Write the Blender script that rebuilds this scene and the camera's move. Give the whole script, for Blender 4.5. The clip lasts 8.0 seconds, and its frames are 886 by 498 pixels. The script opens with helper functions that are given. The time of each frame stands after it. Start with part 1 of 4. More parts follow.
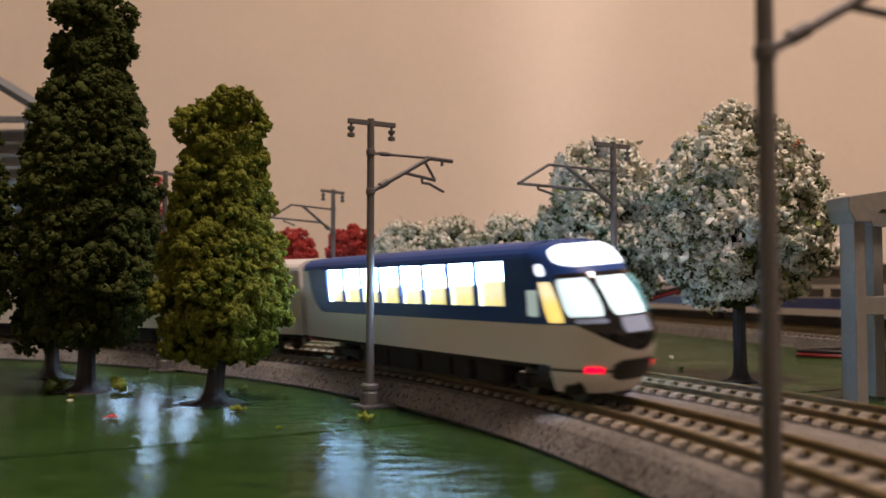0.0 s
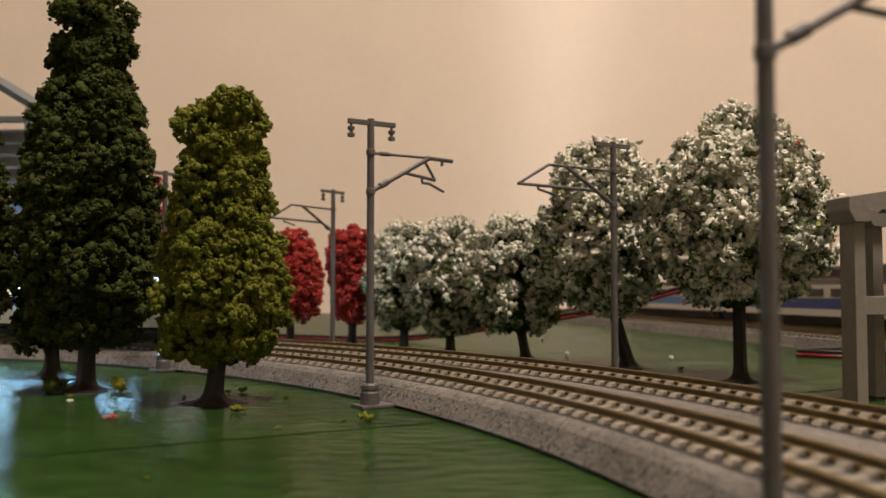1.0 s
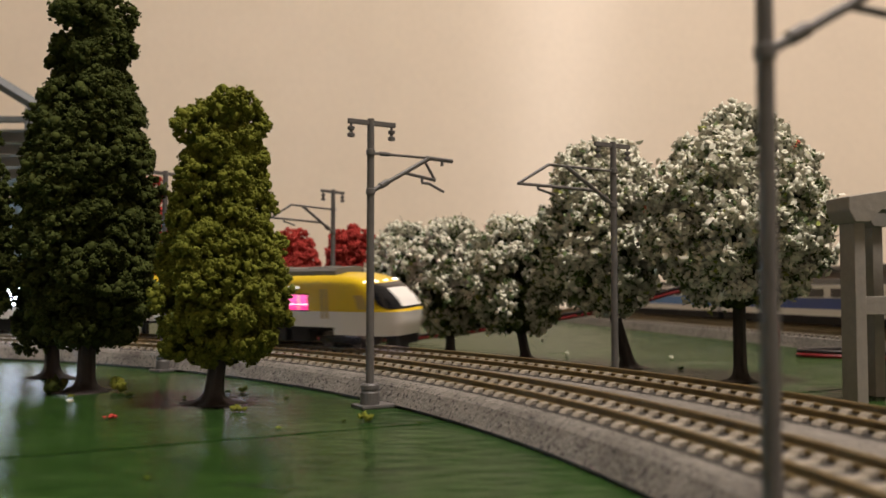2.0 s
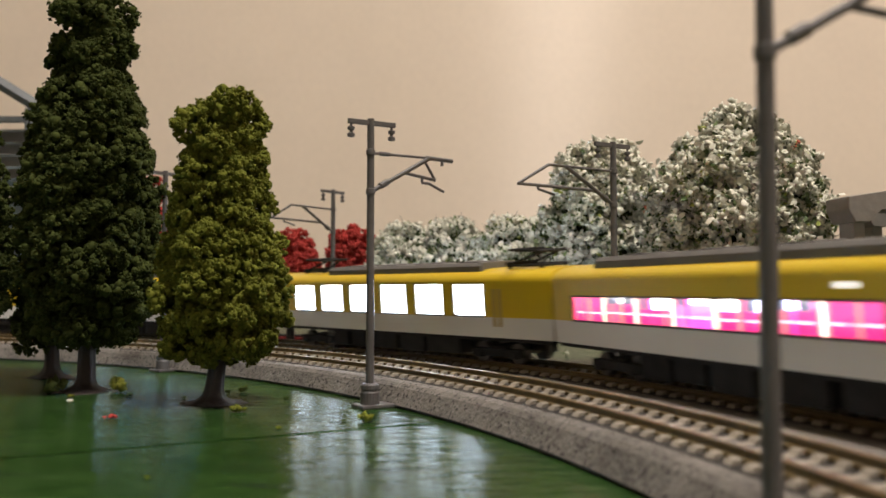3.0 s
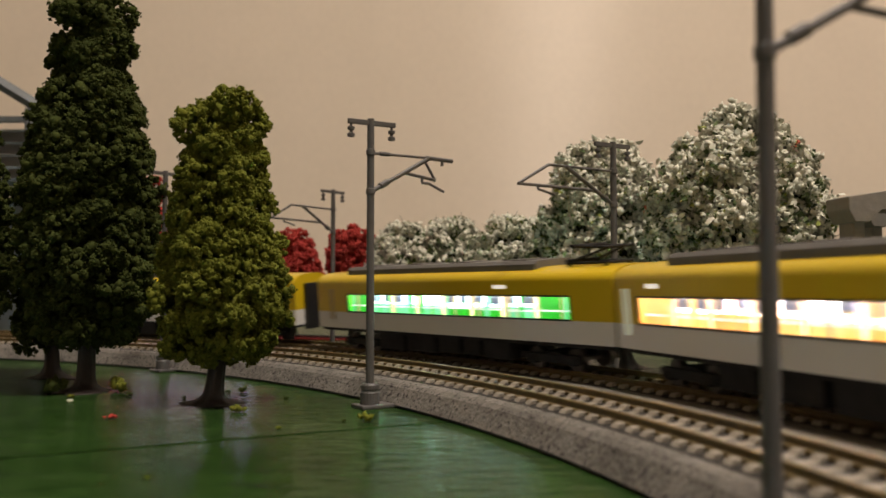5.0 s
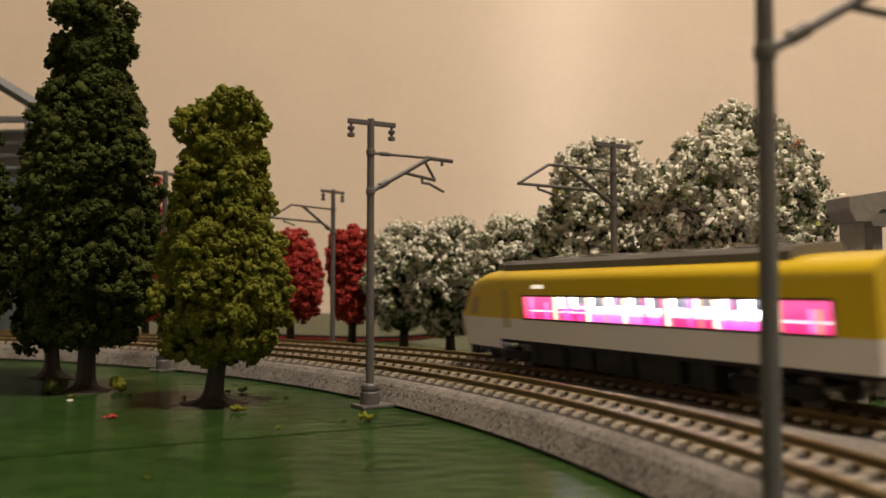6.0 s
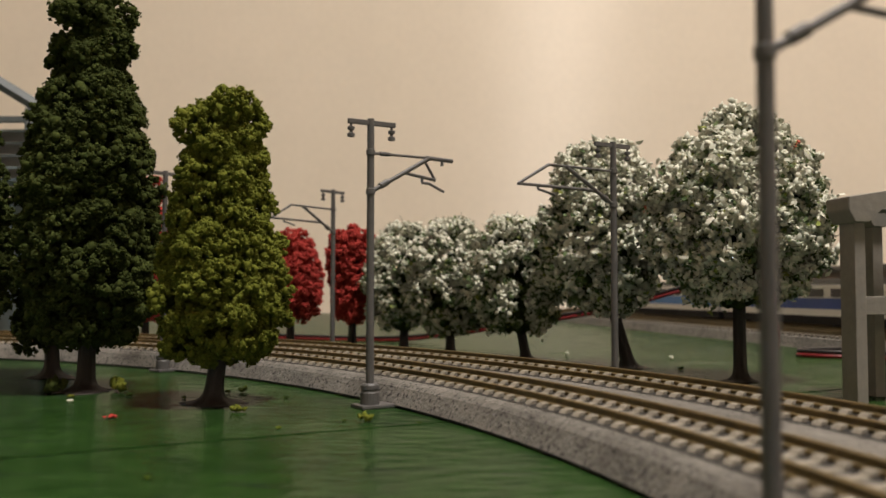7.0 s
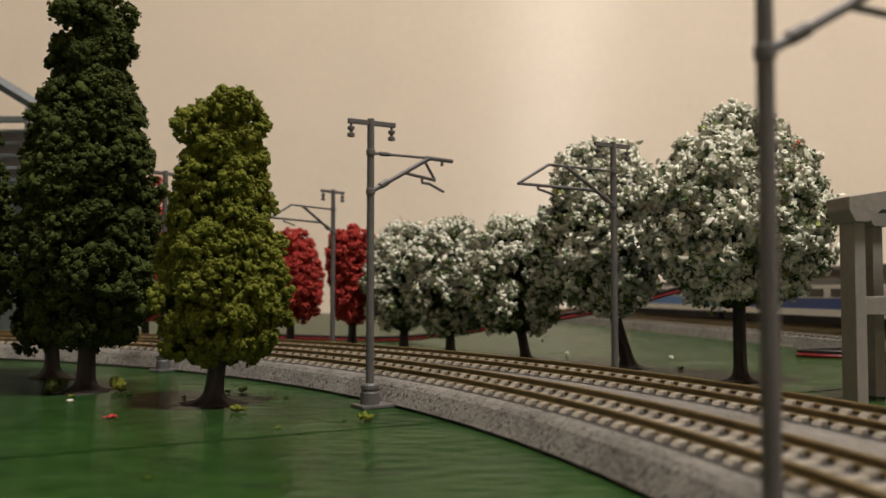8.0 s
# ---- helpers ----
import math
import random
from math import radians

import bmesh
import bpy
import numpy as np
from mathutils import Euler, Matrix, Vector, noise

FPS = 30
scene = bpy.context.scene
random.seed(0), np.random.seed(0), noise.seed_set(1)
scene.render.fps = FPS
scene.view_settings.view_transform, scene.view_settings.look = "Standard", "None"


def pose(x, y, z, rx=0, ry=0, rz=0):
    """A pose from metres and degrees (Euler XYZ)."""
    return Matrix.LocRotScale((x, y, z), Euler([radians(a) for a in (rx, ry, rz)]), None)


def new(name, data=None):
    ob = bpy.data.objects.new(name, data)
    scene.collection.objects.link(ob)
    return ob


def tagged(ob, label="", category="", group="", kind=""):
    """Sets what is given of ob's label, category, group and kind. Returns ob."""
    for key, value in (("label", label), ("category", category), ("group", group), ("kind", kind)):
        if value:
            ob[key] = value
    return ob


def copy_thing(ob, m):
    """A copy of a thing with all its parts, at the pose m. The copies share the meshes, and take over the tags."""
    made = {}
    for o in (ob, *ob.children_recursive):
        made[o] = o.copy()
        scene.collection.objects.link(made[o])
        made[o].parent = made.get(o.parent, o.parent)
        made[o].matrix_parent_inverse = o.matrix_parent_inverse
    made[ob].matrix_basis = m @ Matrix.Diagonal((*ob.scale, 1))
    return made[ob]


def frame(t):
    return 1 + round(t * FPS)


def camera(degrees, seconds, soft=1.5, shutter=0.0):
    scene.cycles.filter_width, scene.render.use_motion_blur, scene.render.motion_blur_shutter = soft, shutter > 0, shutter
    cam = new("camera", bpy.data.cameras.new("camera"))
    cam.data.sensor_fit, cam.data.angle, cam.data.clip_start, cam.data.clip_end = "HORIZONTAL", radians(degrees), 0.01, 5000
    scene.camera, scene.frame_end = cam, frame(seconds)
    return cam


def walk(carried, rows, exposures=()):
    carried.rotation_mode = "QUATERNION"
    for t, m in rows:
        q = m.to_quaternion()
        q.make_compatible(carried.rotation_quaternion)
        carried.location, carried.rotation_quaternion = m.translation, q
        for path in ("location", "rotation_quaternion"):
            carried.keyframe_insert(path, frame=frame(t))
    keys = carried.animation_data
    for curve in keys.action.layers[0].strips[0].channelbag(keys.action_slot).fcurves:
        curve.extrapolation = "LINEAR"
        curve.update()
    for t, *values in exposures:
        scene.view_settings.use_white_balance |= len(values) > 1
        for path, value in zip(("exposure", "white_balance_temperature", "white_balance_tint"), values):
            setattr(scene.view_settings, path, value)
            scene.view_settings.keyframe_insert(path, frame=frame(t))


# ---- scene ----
# camera: fixed on the layout board, lens low over the grass mat, tilted slightly up
cam = camera(53.4, 8.0, soft=1.6, shutter=0.3)
cam.data.dof.use_dof = True
cam.data.dof.focus_distance = 0.235
cam.data.dof.aperture_fstop = 26.0
EYE = pose(0, 0, 0.0279, 92.64, 0, 0)
EXPOSURES = [(0.0, -0.45, 7250, 28), (0.5, -0.19, 6950, 25), (1.0, -0.13, 7000, 17), (1.5, -0.08, 6800, 14), (2.8, -0.03, 6400, 11), (3.0, -0.07, 6400, 11), (3.5, -0.42, 6350, 12),
             (4.0, -0.43, 6300, 11), (4.5, -0.40, 6400, 11), (5.8, -0.27, 7400, 14), (6.0, -0.20, 7400, 14), (6.5, -0.10, 6700, 10), (7.0, -0.02, 6300, 8), (8.0, -0.02, 6200, 8)]
walk(cam, [(0.0, EYE), (8.0, EYE)], EXPOSURES)

# ---- world and room lamp ----
world = bpy.data.worlds.new("world")
scene.world = world
world.use_nodes = True
world.node_tree.nodes["Background"].inputs[0].default_value = (1.0, 0.78, 0.6, 1)
world.node_tree.nodes["Background"].inputs[1].default_value = 0.035

lamp_data = bpy.data.lights.new("ceiling_lamp_light", "AREA")
lamp_data.shape, lamp_data.size = "DISK", 0.32
lamp_data.energy, lamp_data.color = 40.0, (1.0, 0.885, 0.80)
lamp_light = new("ceiling_lamp_light", lamp_data)
lamp_light.matrix_world = pose(0.363, -0.16, 1.56)

# ---- constants of the layout, in millimetres ----
U = 0.001
CX, CY = -313.4, 28.1
R_IN, SPACING = 366.3, 32.6
R_OUT = R_IN + SPACING
R_MID = R_IN + SPACING / 2
RAIL_Z = 8.25
CANT = 5.0


# ---- helpers for meshes and materials ----
def smooth_mesh(me, on=True):
    me.polygons.foreach_set("use_smooth", [on] * len(me.polygons))


def to_mesh(name, verts, faces, material, smooth=False):
    me = bpy.data.meshes.new(name)
    me.from_pydata([(v[0] * U, v[1] * U, v[2] * U) for v in verts], [], faces)
    me.materials.append(material)
    if smooth:
        smooth_mesh(me)
    me.update()
    return me


def part(name, bm, material, parent=None, label="", smooth=False):
    me = bpy.data.meshes.new(name)
    bmesh.ops.recalc_face_normals(bm, faces=bm.faces)
    bm.to_mesh(me)
    bm.free()
    me.transform(Matrix.Scale(U, 4))
    me.materials.append(material)
    if smooth:
        smooth_mesh(me)
    ob = new(name, me)
    ob.parent = parent
    if label:
        tagged(ob, label)
    return ob


def mesh_part(name, me, parent=None, label="", m=None):
    ob = new(name, me)
    ob.parent = parent
    if m is not None:
        ob.matrix_basis = m
    if label:
        tagged(ob, label)
    return ob


def empty(name, label, category, group="", at=None):
    ob = new(name)
    ob.empty_display_size = 0.005
    if at is not None:
        ob.matrix_basis = at
    return tagged(ob, label, category, group)


def mm(x, y, z=0, rz=0):
    return pose(x * U, y * U, z * U, 0, 0, rz)


def box(bm, x0, x1, y0, y1, z0, z1, bevel=0.0):
    c = Matrix.Translation(((x0 + x1) / 2, (y0 + y1) / 2, (z0 + z1) / 2))
    res = bmesh.ops.create_cube(bm, size=1, matrix=c @ Matrix.Diagonal((x1 - x0, y1 - y0, z1 - z0, 1)))
    if bevel:
        edges = list({e for v in res["verts"] for e in v.link_edges})
        bmesh.ops.bevel(bm, geom=edges, offset=bevel, segments=2, affect="EDGES", profile=0.6)


def tube(bm, a, b, r1, r2=None, n=12):
    a, b = Vector(a), Vector(b)
    d = b - a
    m = Matrix.Translation((a + b) / 2) @ d.to_track_quat("Z", "Y").to_matrix().to_4x4()
    bmesh.ops.create_cone(bm, cap_ends=True, segments=n, radius1=r1, radius2=r1 if r2 is None else r2, depth=d.length, matrix=m)


def lathe(bm, rings, n=20, cx=0, cy=0):
    loops = []
    for r, z in rings:
        loops.append([bm.verts.new((cx + r * math.cos(2 * math.pi * i / n), cy + r * math.sin(2 * math.pi * i / n), z)) for i in range(n)])
    for a, b in zip(loops, loops[1:]):
        for i in range(n):
            bm.faces.new((a[i], a[(i + 1) % n], b[(i + 1) % n], b[i]))
    bm.faces.new(loops[0][::-1])
    bm.faces.new(loops[-1])


def material(name, color, rough=0.6, metal=0.0, scale=300.0, var=0.25, color2=None, bump=0.0, bump_scale=None, island=False, spec=0.5, stretch=None, random_piece=False, coat=0.0):
    m = bpy.data.materials.new(name)
    m.use_nodes = True
    nt = m.node_tree
    b = nt.nodes["Principled BSDF"]
    b.inputs["Roughness"].default_value, b.inputs["Metallic"].default_value = rough, metal
    b.inputs["Specular IOR Level"].default_value = spec
    b.inputs["Coat Weight"].default_value = coat
    tc = nt.nodes.new("ShaderNodeTexCoord")
    src = tc.outputs["Object"]
    if stretch:
        mp = nt.nodes.new("ShaderNodeMapping")
        mp.inputs["Scale"].default_value = stretch
        nt.links.new(src, mp.inputs[0])
        src = mp.outputs[0]
    n1 = nt.nodes.new("ShaderNodeTexNoise")
    n1.inputs["Scale"].default_value, n1.inputs["Detail"].default_value = scale, 6
    n2 = nt.nodes.new("ShaderNodeTexNoise")
    n2.inputs["Scale"].default_value, n2.inputs["Detail"].default_value = scale * 0.13, 3
    for n in (n1, n2):
        nt.links.new(src, n.inputs["Vector"])
    add = nt.nodes.new("ShaderNodeMath")
    add.operation = "ADD"
    nt.links.new(n1.outputs["Fac"], add.inputs[0])
    nt.links.new(n2.outputs["Fac"], add.inputs[1])
    fac = add.outputs[0]
    if island or random_piece:
        g = nt.nodes.new("ShaderNodeNewGeometry" if island else "ShaderNodeObjectInfo")
        ad2 = nt.nodes.new("ShaderNodeMath")
        ad2.operation = "ADD"
        nt.links.new(fac, ad2.inputs[0])
        nt.links.new(g.outputs["Random Per Island" if island else "Random"], ad2.inputs[1])
        fac = ad2.outputs[0]
    rmp = nt.nodes.new("ShaderNodeMapRange")
    lo, hi = (0.9, 2.1) if (island or random_piece) else (0.7, 1.3)
    rmp.inputs["From Min"].default_value, rmp.inputs["From Max"].default_value = lo, hi
    nt.links.new(fac, rmp.inputs["Value"])
    mix = nt.nodes.new("ShaderNodeMix")
    mix.data_type = "RGBA"
    c2 = color2 or tuple(min(1, c * (1 + var)) for c in color)
    c1 = color if color2 else tuple(c * (1 - var) for c in color)
    mix.inputs[6].default_value, mix.inputs[7].default_value = (*c1, 1), (*c2, 1)
    nt.links.new(rmp.outputs[0], mix.inputs[0])
    nt.links.new(mix.outputs[2], b.inputs["Base Color"])
    if bump:
        bp = nt.nodes.new("ShaderNodeBump")
        bp.inputs["Strength"].default_value, bp.inputs["Distance"].default_value = bump, 0.0006
        nb = nt.nodes.new("ShaderNodeTexNoise")
        nb.inputs["Scale"].default_value, nb.inputs["Detail"].default_value = bump_scale or scale, 5
        nt.links.new(src, nb.inputs["Vector"])
        nt.links.new(nb.outputs["Fac"], bp.inputs["Height"])
        nt.links.new(bp.outputs[0], b.inputs["Normal"])
    return m


def glow(name, color, strength):
    m = bpy.data.materials.new(name)
    m.use_nodes = True
    b = m.node_tree.nodes["Principled BSDF"]
    b.inputs["Base Color"].default_value = (*color, 1)
    b.inputs["Emission Color"].default_value = (*color, 1)
    b.inputs["Emission Strength"].default_value = strength
    return m


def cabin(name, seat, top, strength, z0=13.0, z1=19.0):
    """Inside of a coach with its lamp light painted as emission: seat and curtain colour below, lamp colour above,
    uneven along the coach.
    """
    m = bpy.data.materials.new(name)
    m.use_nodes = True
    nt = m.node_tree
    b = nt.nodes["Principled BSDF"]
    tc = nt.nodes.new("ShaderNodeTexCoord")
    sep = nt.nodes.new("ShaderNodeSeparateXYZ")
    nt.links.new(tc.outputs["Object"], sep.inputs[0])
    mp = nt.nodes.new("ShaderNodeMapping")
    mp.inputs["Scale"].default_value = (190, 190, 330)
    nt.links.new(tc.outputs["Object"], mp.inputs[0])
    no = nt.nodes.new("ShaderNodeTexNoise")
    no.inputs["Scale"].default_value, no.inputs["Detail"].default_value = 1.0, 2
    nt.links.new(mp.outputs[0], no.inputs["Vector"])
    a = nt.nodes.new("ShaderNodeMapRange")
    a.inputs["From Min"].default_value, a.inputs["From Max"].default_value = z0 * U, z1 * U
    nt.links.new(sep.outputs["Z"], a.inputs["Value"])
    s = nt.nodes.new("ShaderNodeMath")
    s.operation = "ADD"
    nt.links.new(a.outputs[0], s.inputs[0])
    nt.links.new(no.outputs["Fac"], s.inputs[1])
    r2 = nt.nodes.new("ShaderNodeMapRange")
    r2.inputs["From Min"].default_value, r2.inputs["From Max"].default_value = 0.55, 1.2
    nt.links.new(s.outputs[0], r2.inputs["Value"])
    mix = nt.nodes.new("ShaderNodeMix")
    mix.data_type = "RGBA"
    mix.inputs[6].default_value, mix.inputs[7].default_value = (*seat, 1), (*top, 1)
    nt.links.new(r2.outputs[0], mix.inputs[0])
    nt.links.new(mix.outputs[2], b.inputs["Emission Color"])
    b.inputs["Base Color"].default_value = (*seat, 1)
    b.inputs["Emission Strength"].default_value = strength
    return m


def clear_glass(name, tint, gloss=0.1):
    m = bpy.data.materials.new(name)
    m.use_nodes = True
    nt = m.node_tree
    nt.nodes.remove(nt.nodes["Principled BSDF"])
    tr = nt.nodes.new("ShaderNodeBsdfTransparent")
    tr.inputs[0].default_value = (*tint, 1)
    gl = nt.nodes.new("ShaderNodeBsdfGlossy")
    gl.inputs["Roughness"].default_value = 0.05
    mx = nt.nodes.new("ShaderNodeMixShader")
    mx.inputs[0].default_value = gloss
    nt.links.new(tr.outputs[0], mx.inputs[1])
    nt.links.new(gl.outputs[0], mx.inputs[2])
    nt.links.new(mx.outputs[0], nt.nodes["Material Output"].inputs[0])
    return m


def ballast_material():
    m = material("ballast_plastic", (0.150, 0.140, 0.122), 0.9, scale=450, var=0.38, bump=0.6, bump_scale=1100)
    nt = m.node_tree
    b = nt.nodes["Principled BSDF"]
    old = b.inputs["Base Color"].links[0].from_socket
    tc = nt.nodes.new("ShaderNodeTexCoord")
    n = nt.nodes.new("ShaderNodeTexNoise")
    n.inputs["Scale"].default_value, n.inputs["Detail"].default_value = 1150, 2
    nt.links.new(tc.outputs["Object"], n.inputs["Vector"])
    r = nt.nodes.new("ShaderNodeMapRange")
    r.inputs["From Min"].default_value, r.inputs["From Max"].default_value = 0.58, 0.65
    nt.links.new(n.outputs["Fac"], r.inputs["Value"])
    mix = nt.nodes.new("ShaderNodeMix")
    mix.data_type = "RGBA"
    mix.inputs[7].default_value = (0.026, 0.023, 0.021, 1)
    nt.links.new(old, mix.inputs[6])
    nt.links.new(r.outputs[0], mix.inputs[0])
    nt.links.new(mix.outputs[2], b.inputs["Base Color"])
    return m


def mat_material():
    """Green printed grass mat with a glossy film, scuffs and dark scratches."""
    m = material("green_mat", (0.008, 0.024, 0.005), 0.2, scale=170, color2=(0.027, 0.064, 0.015), bump=0.45, bump_scale=120, spec=0.0)
    nt = m.node_tree
    b = nt.nodes["Principled BSDF"]
    old = b.inputs["Base Color"].links[0].from_socket
    tc = nt.nodes.new("ShaderNodeTexCoord")
    mp = nt.nodes.new("ShaderNodeMapping")
    mp.inputs["Scale"].default_value = (60, 330, 1)
    mp.inputs["Rotation"].default_value = (0, 0, radians(-18))
    nt.links.new(tc.outputs["Object"], mp.inputs[0])
    n = nt.nodes.new("ShaderNodeTexNoise")
    n.inputs["Scale"].default_value, n.inputs["Detail"].default_value = 1.0, 4
    nt.links.new(mp.outputs[0], n.inputs["Vector"])
    r = nt.nodes.new("ShaderNodeMapRange")
    r.inputs["From Min"].default_value, r.inputs["From Max"].default_value = 0.60, 0.68
    nt.links.new(n.outputs["Fac"], r.inputs["Value"])
    mix = nt.nodes.new("ShaderNodeMix")
    mix.data_type = "RGBA"
    mix.inputs[7].default_value = (0.012, 0.022, 0.012, 1)
    nt.links.new(old, mix.inputs[6])
    nt.links.new(r.outputs[0], mix.inputs[0])
    nt.links.new(mix.outputs[2], b.inputs["Base Color"])
    n3 = nt.nodes.new("ShaderNodeTexNoise")
    n3.inputs["Scale"].default_value, n3.inputs["Detail"].default_value = 55, 5
    nt.links.new(tc.outputs["Object"], n3.inputs["Vector"])
    r3 = nt.nodes.new("ShaderNodeMapRange")
    r3.inputs["To Min"].default_value, r3.inputs["To Max"].default_value = 0.07, 0.24
    r3.inputs["From Min"].default_value, r3.inputs["From Max"].default_value = 0.35, 0.7
    nt.links.new(n3.outputs["Fac"], r3.inputs["Value"])
    b.inputs["Roughness"].default_value = 0.8
    gl = nt.nodes.new("ShaderNodeBsdfGlossy")
    nt.links.new(r3.outputs[0], gl.inputs["Roughness"])
    mp2 = nt.nodes.new("ShaderNodeMapping")
    mp2.inputs["Scale"].default_value = (130, 330, 1)
    mp2.inputs["Rotation"].default_value = (0, 0, radians(-12))
    nt.links.new(tc.outputs["Object"], mp2.inputs[0])
    n4 = nt.nodes.new("ShaderNodeTexNoise")
    n4.inputs["Scale"].default_value, n4.inputs["Detail"].default_value = 1.0, 5
    nt.links.new(mp2.outputs[0], n4.inputs["Vector"])
    bp = nt.nodes.new("ShaderNodeBump")
    bp.inputs["Strength"].default_value, bp.inputs["Distance"].default_value = 0.7, 0.0007
    nt.links.new(n4.outputs["Fac"], bp.inputs["Height"])
    nt.links.new(bp.outputs[0], gl.inputs["Normal"])
    mx = nt.nodes.new("ShaderNodeMixShader")
    fr = nt.nodes.new("ShaderNodeFresnel")
    fr.inputs["IOR"].default_value = 1.45
    half = nt.nodes.new("ShaderNodeMath")
    half.operation = "MULTIPLY"
    half.inputs[1].default_value = 0.44
    nt.links.new(fr.outputs[0], half.inputs[0])
    nt.links.new(half.outputs[0], mx.inputs[0])
    nt.links.new(b.outputs[0], mx.inputs[1])
    nt.links.new(gl.outputs[0], mx.inputs[2])
    nt.links.new(mx.outputs[0], nt.nodes["Material Output"].inputs[0])
    return m


def wallpaper_material():
    """Beige wallpaper with a fine level weave, whose satin sheen runs upright."""
    m = material("beige_wallpaper", (0.79, 0.695, 0.575), 0.9, scale=120, var=0.03, bump=0.12, bump_scale=260, spec=0.2)
    nt = m.node_tree
    b = nt.nodes["Principled BSDF"]
    gl = nt.nodes.new("ShaderNodeBsdfAnisotropic")
    gl.inputs["Color"].default_value = (0.9, 0.86, 0.8, 1)
    gl.inputs["Roughness"].default_value = 0.46
    gl.inputs["Anisotropy"].default_value = 0.7
    gl.inputs["Rotation"].default_value = 0.0
    tg = nt.nodes.new("ShaderNodeTangent")
    tg.direction_type, tg.axis = "RADIAL", "Z"
    nt.links.new(tg.outputs[0], gl.inputs["Tangent"])
    mx = nt.nodes.new("ShaderNodeMixShader")
    mx.inputs[0].default_value = 0.065
    nt.links.new(b.outputs[0], mx.inputs[1])
    nt.links.new(gl.outputs[0], mx.inputs[2])
    nt.links.new(mx.outputs[0], nt.nodes["Material Output"].inputs[0])
    return m


# ---- materials ----
MAT_GREEN = mat_material()
BALLAST = ballast_material()
TIE = material("concrete_tie", (0.25, 0.225, 0.18), 0.8, scale=1500, var=0.15, random_piece=True)
RAIL_SIDE = material("brown_rail", (0.095, 0.066, 0.020), 0.6, metal=0.1, scale=500, var=0.35)
RAIL_TOP = material("rail_head", (0.15, 0.105, 0.038), 0.42, metal=0.5, scale=400, var=0.25)
# near-black colour that paints the shade of the pits between ties
GAP_SHADE = material("tie_gap_shade", (0.012, 0.010, 0.008), 0.8, scale=900, var=0.3)
BLACK = material("black_plastic", (0.012, 0.012, 0.013), 0.45, scale=300, var=0.3)
POLE_GREY = material("grey_plastic_pole", (0.085, 0.082, 0.080), 0.5, scale=700, var=0.15, bump=0.1)
CONCRETE = material("grey_pier_plastic", (0.20, 0.186, 0.162), 0.7, scale=500, var=0.10, bump=0.25)
WALL = wallpaper_material()
CEIL = material("white_ceiling", (0.75, 0.72, 0.68), 0.9, scale=60, var=0.04)
FLOOR = material("brown_floorboards", (0.18, 0.11, 0.06), 0.5, scale=20, var=0.25, stretch=(1, 8, 1))
BOARD = material("plywood_edge", (0.36, 0.25, 0.14), 0.7, scale=60, var=0.2, stretch=(1, 6, 1))
BARK = material("dark_bark", (0.013, 0.0085, 0.0065), 0.7, scale=500, var=0.45, bump=0.8, bump_scale=700, stretch=(1, 1, 0.35))
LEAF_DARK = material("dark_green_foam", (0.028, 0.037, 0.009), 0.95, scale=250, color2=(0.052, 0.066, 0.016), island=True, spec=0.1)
LEAF_LIGHT = material("olive_green_foam", (0.082, 0.094, 0.012), 0.95, scale=250, color2=(0.145, 0.158, 0.024), island=True, spec=0.1)
LEAF_RED = material("red_foam", (0.26, 0.026, 0.022), 0.9, scale=250, color2=(0.50, 0.075, 0.060), island=True, spec=0.1)
LEAF_BLOSSOM = material("green_leaf_flock", (0.045, 0.075, 0.025), 0.75, scale=250, color2=(0.17, 0.22, 0.11), island=True, spec=0.1)
LEAF_FRESH = material("fresh_green_flock", (0.16, 0.19, 0.04), 0.75, scale=250, color2=(0.32, 0.36, 0.10), island=True, spec=0.1)
TWIG = material("green_brown_twig", (0.05, 0.048, 0.022), 0.8, scale=300, var=0.3)
CORAL = material("coral_foam", (0.55, 0.14, 0.10), 0.9, scale=250, color2=(0.75, 0.25, 0.18), island=True, spec=0.1)
WHITE_BLOSSOM = material("white_blossom_foam", (0.46, 0.48, 0.39), 0.95, scale=600, color2=(0.70, 0.68, 0.58), island=True, spec=0.05)
YELLOW = material("yellow_train_paint", (0.66, 0.465, 0.012), 0.32, scale=60, var=0.03, coat=0.3)
CREAM = material("white_train_paint", (0.70, 0.69, 0.66), 0.35, scale=60, var=0.03, coat=0.3)
ROOF_GREY = material("grey_train_roof", (0.13, 0.125, 0.115), 0.7, scale=200, var=0.15)
BLUE = material("deep_blue_train_paint", (0.006, 0.055, 0.24), 0.45, scale=60, var=0.05, spec=0.25)
UNDER = material("dark_underframe", (0.020, 0.0195, 0.019), 0.7, spec=0.12, scale=400, var=0.3)
WHEEL = material("dark_wheel_metal", (0.10, 0.09, 0.08), 0.4, metal=0.8, scale=300, var=0.2)
GLASS = clear_glass("train_window_glass", (0.96, 0.98, 1.0), 0.06)
DARK_GLASS = material("dark_windscreen", (0.01, 0.011, 0.013), 0.08, scale=100, var=0.1)
# cabin lamp light put in as emission, raised to show in the mat's reflections
CAB_PINK = cabin("pink_cabin_glow", (0.8, 0.72, 1.0), (0.72, 0.85, 1.0), 17.0)
CAB_WHITE = cabin("white_cabin_glow", (0.78, 0.85, 1.0), (0.8, 0.88, 1.0), 17.0)
CAB_BLUE = cabin("blue_cabin_glow", (0.35, 0.75, 1.0), (0.66, 0.87, 1.0), 20.0)
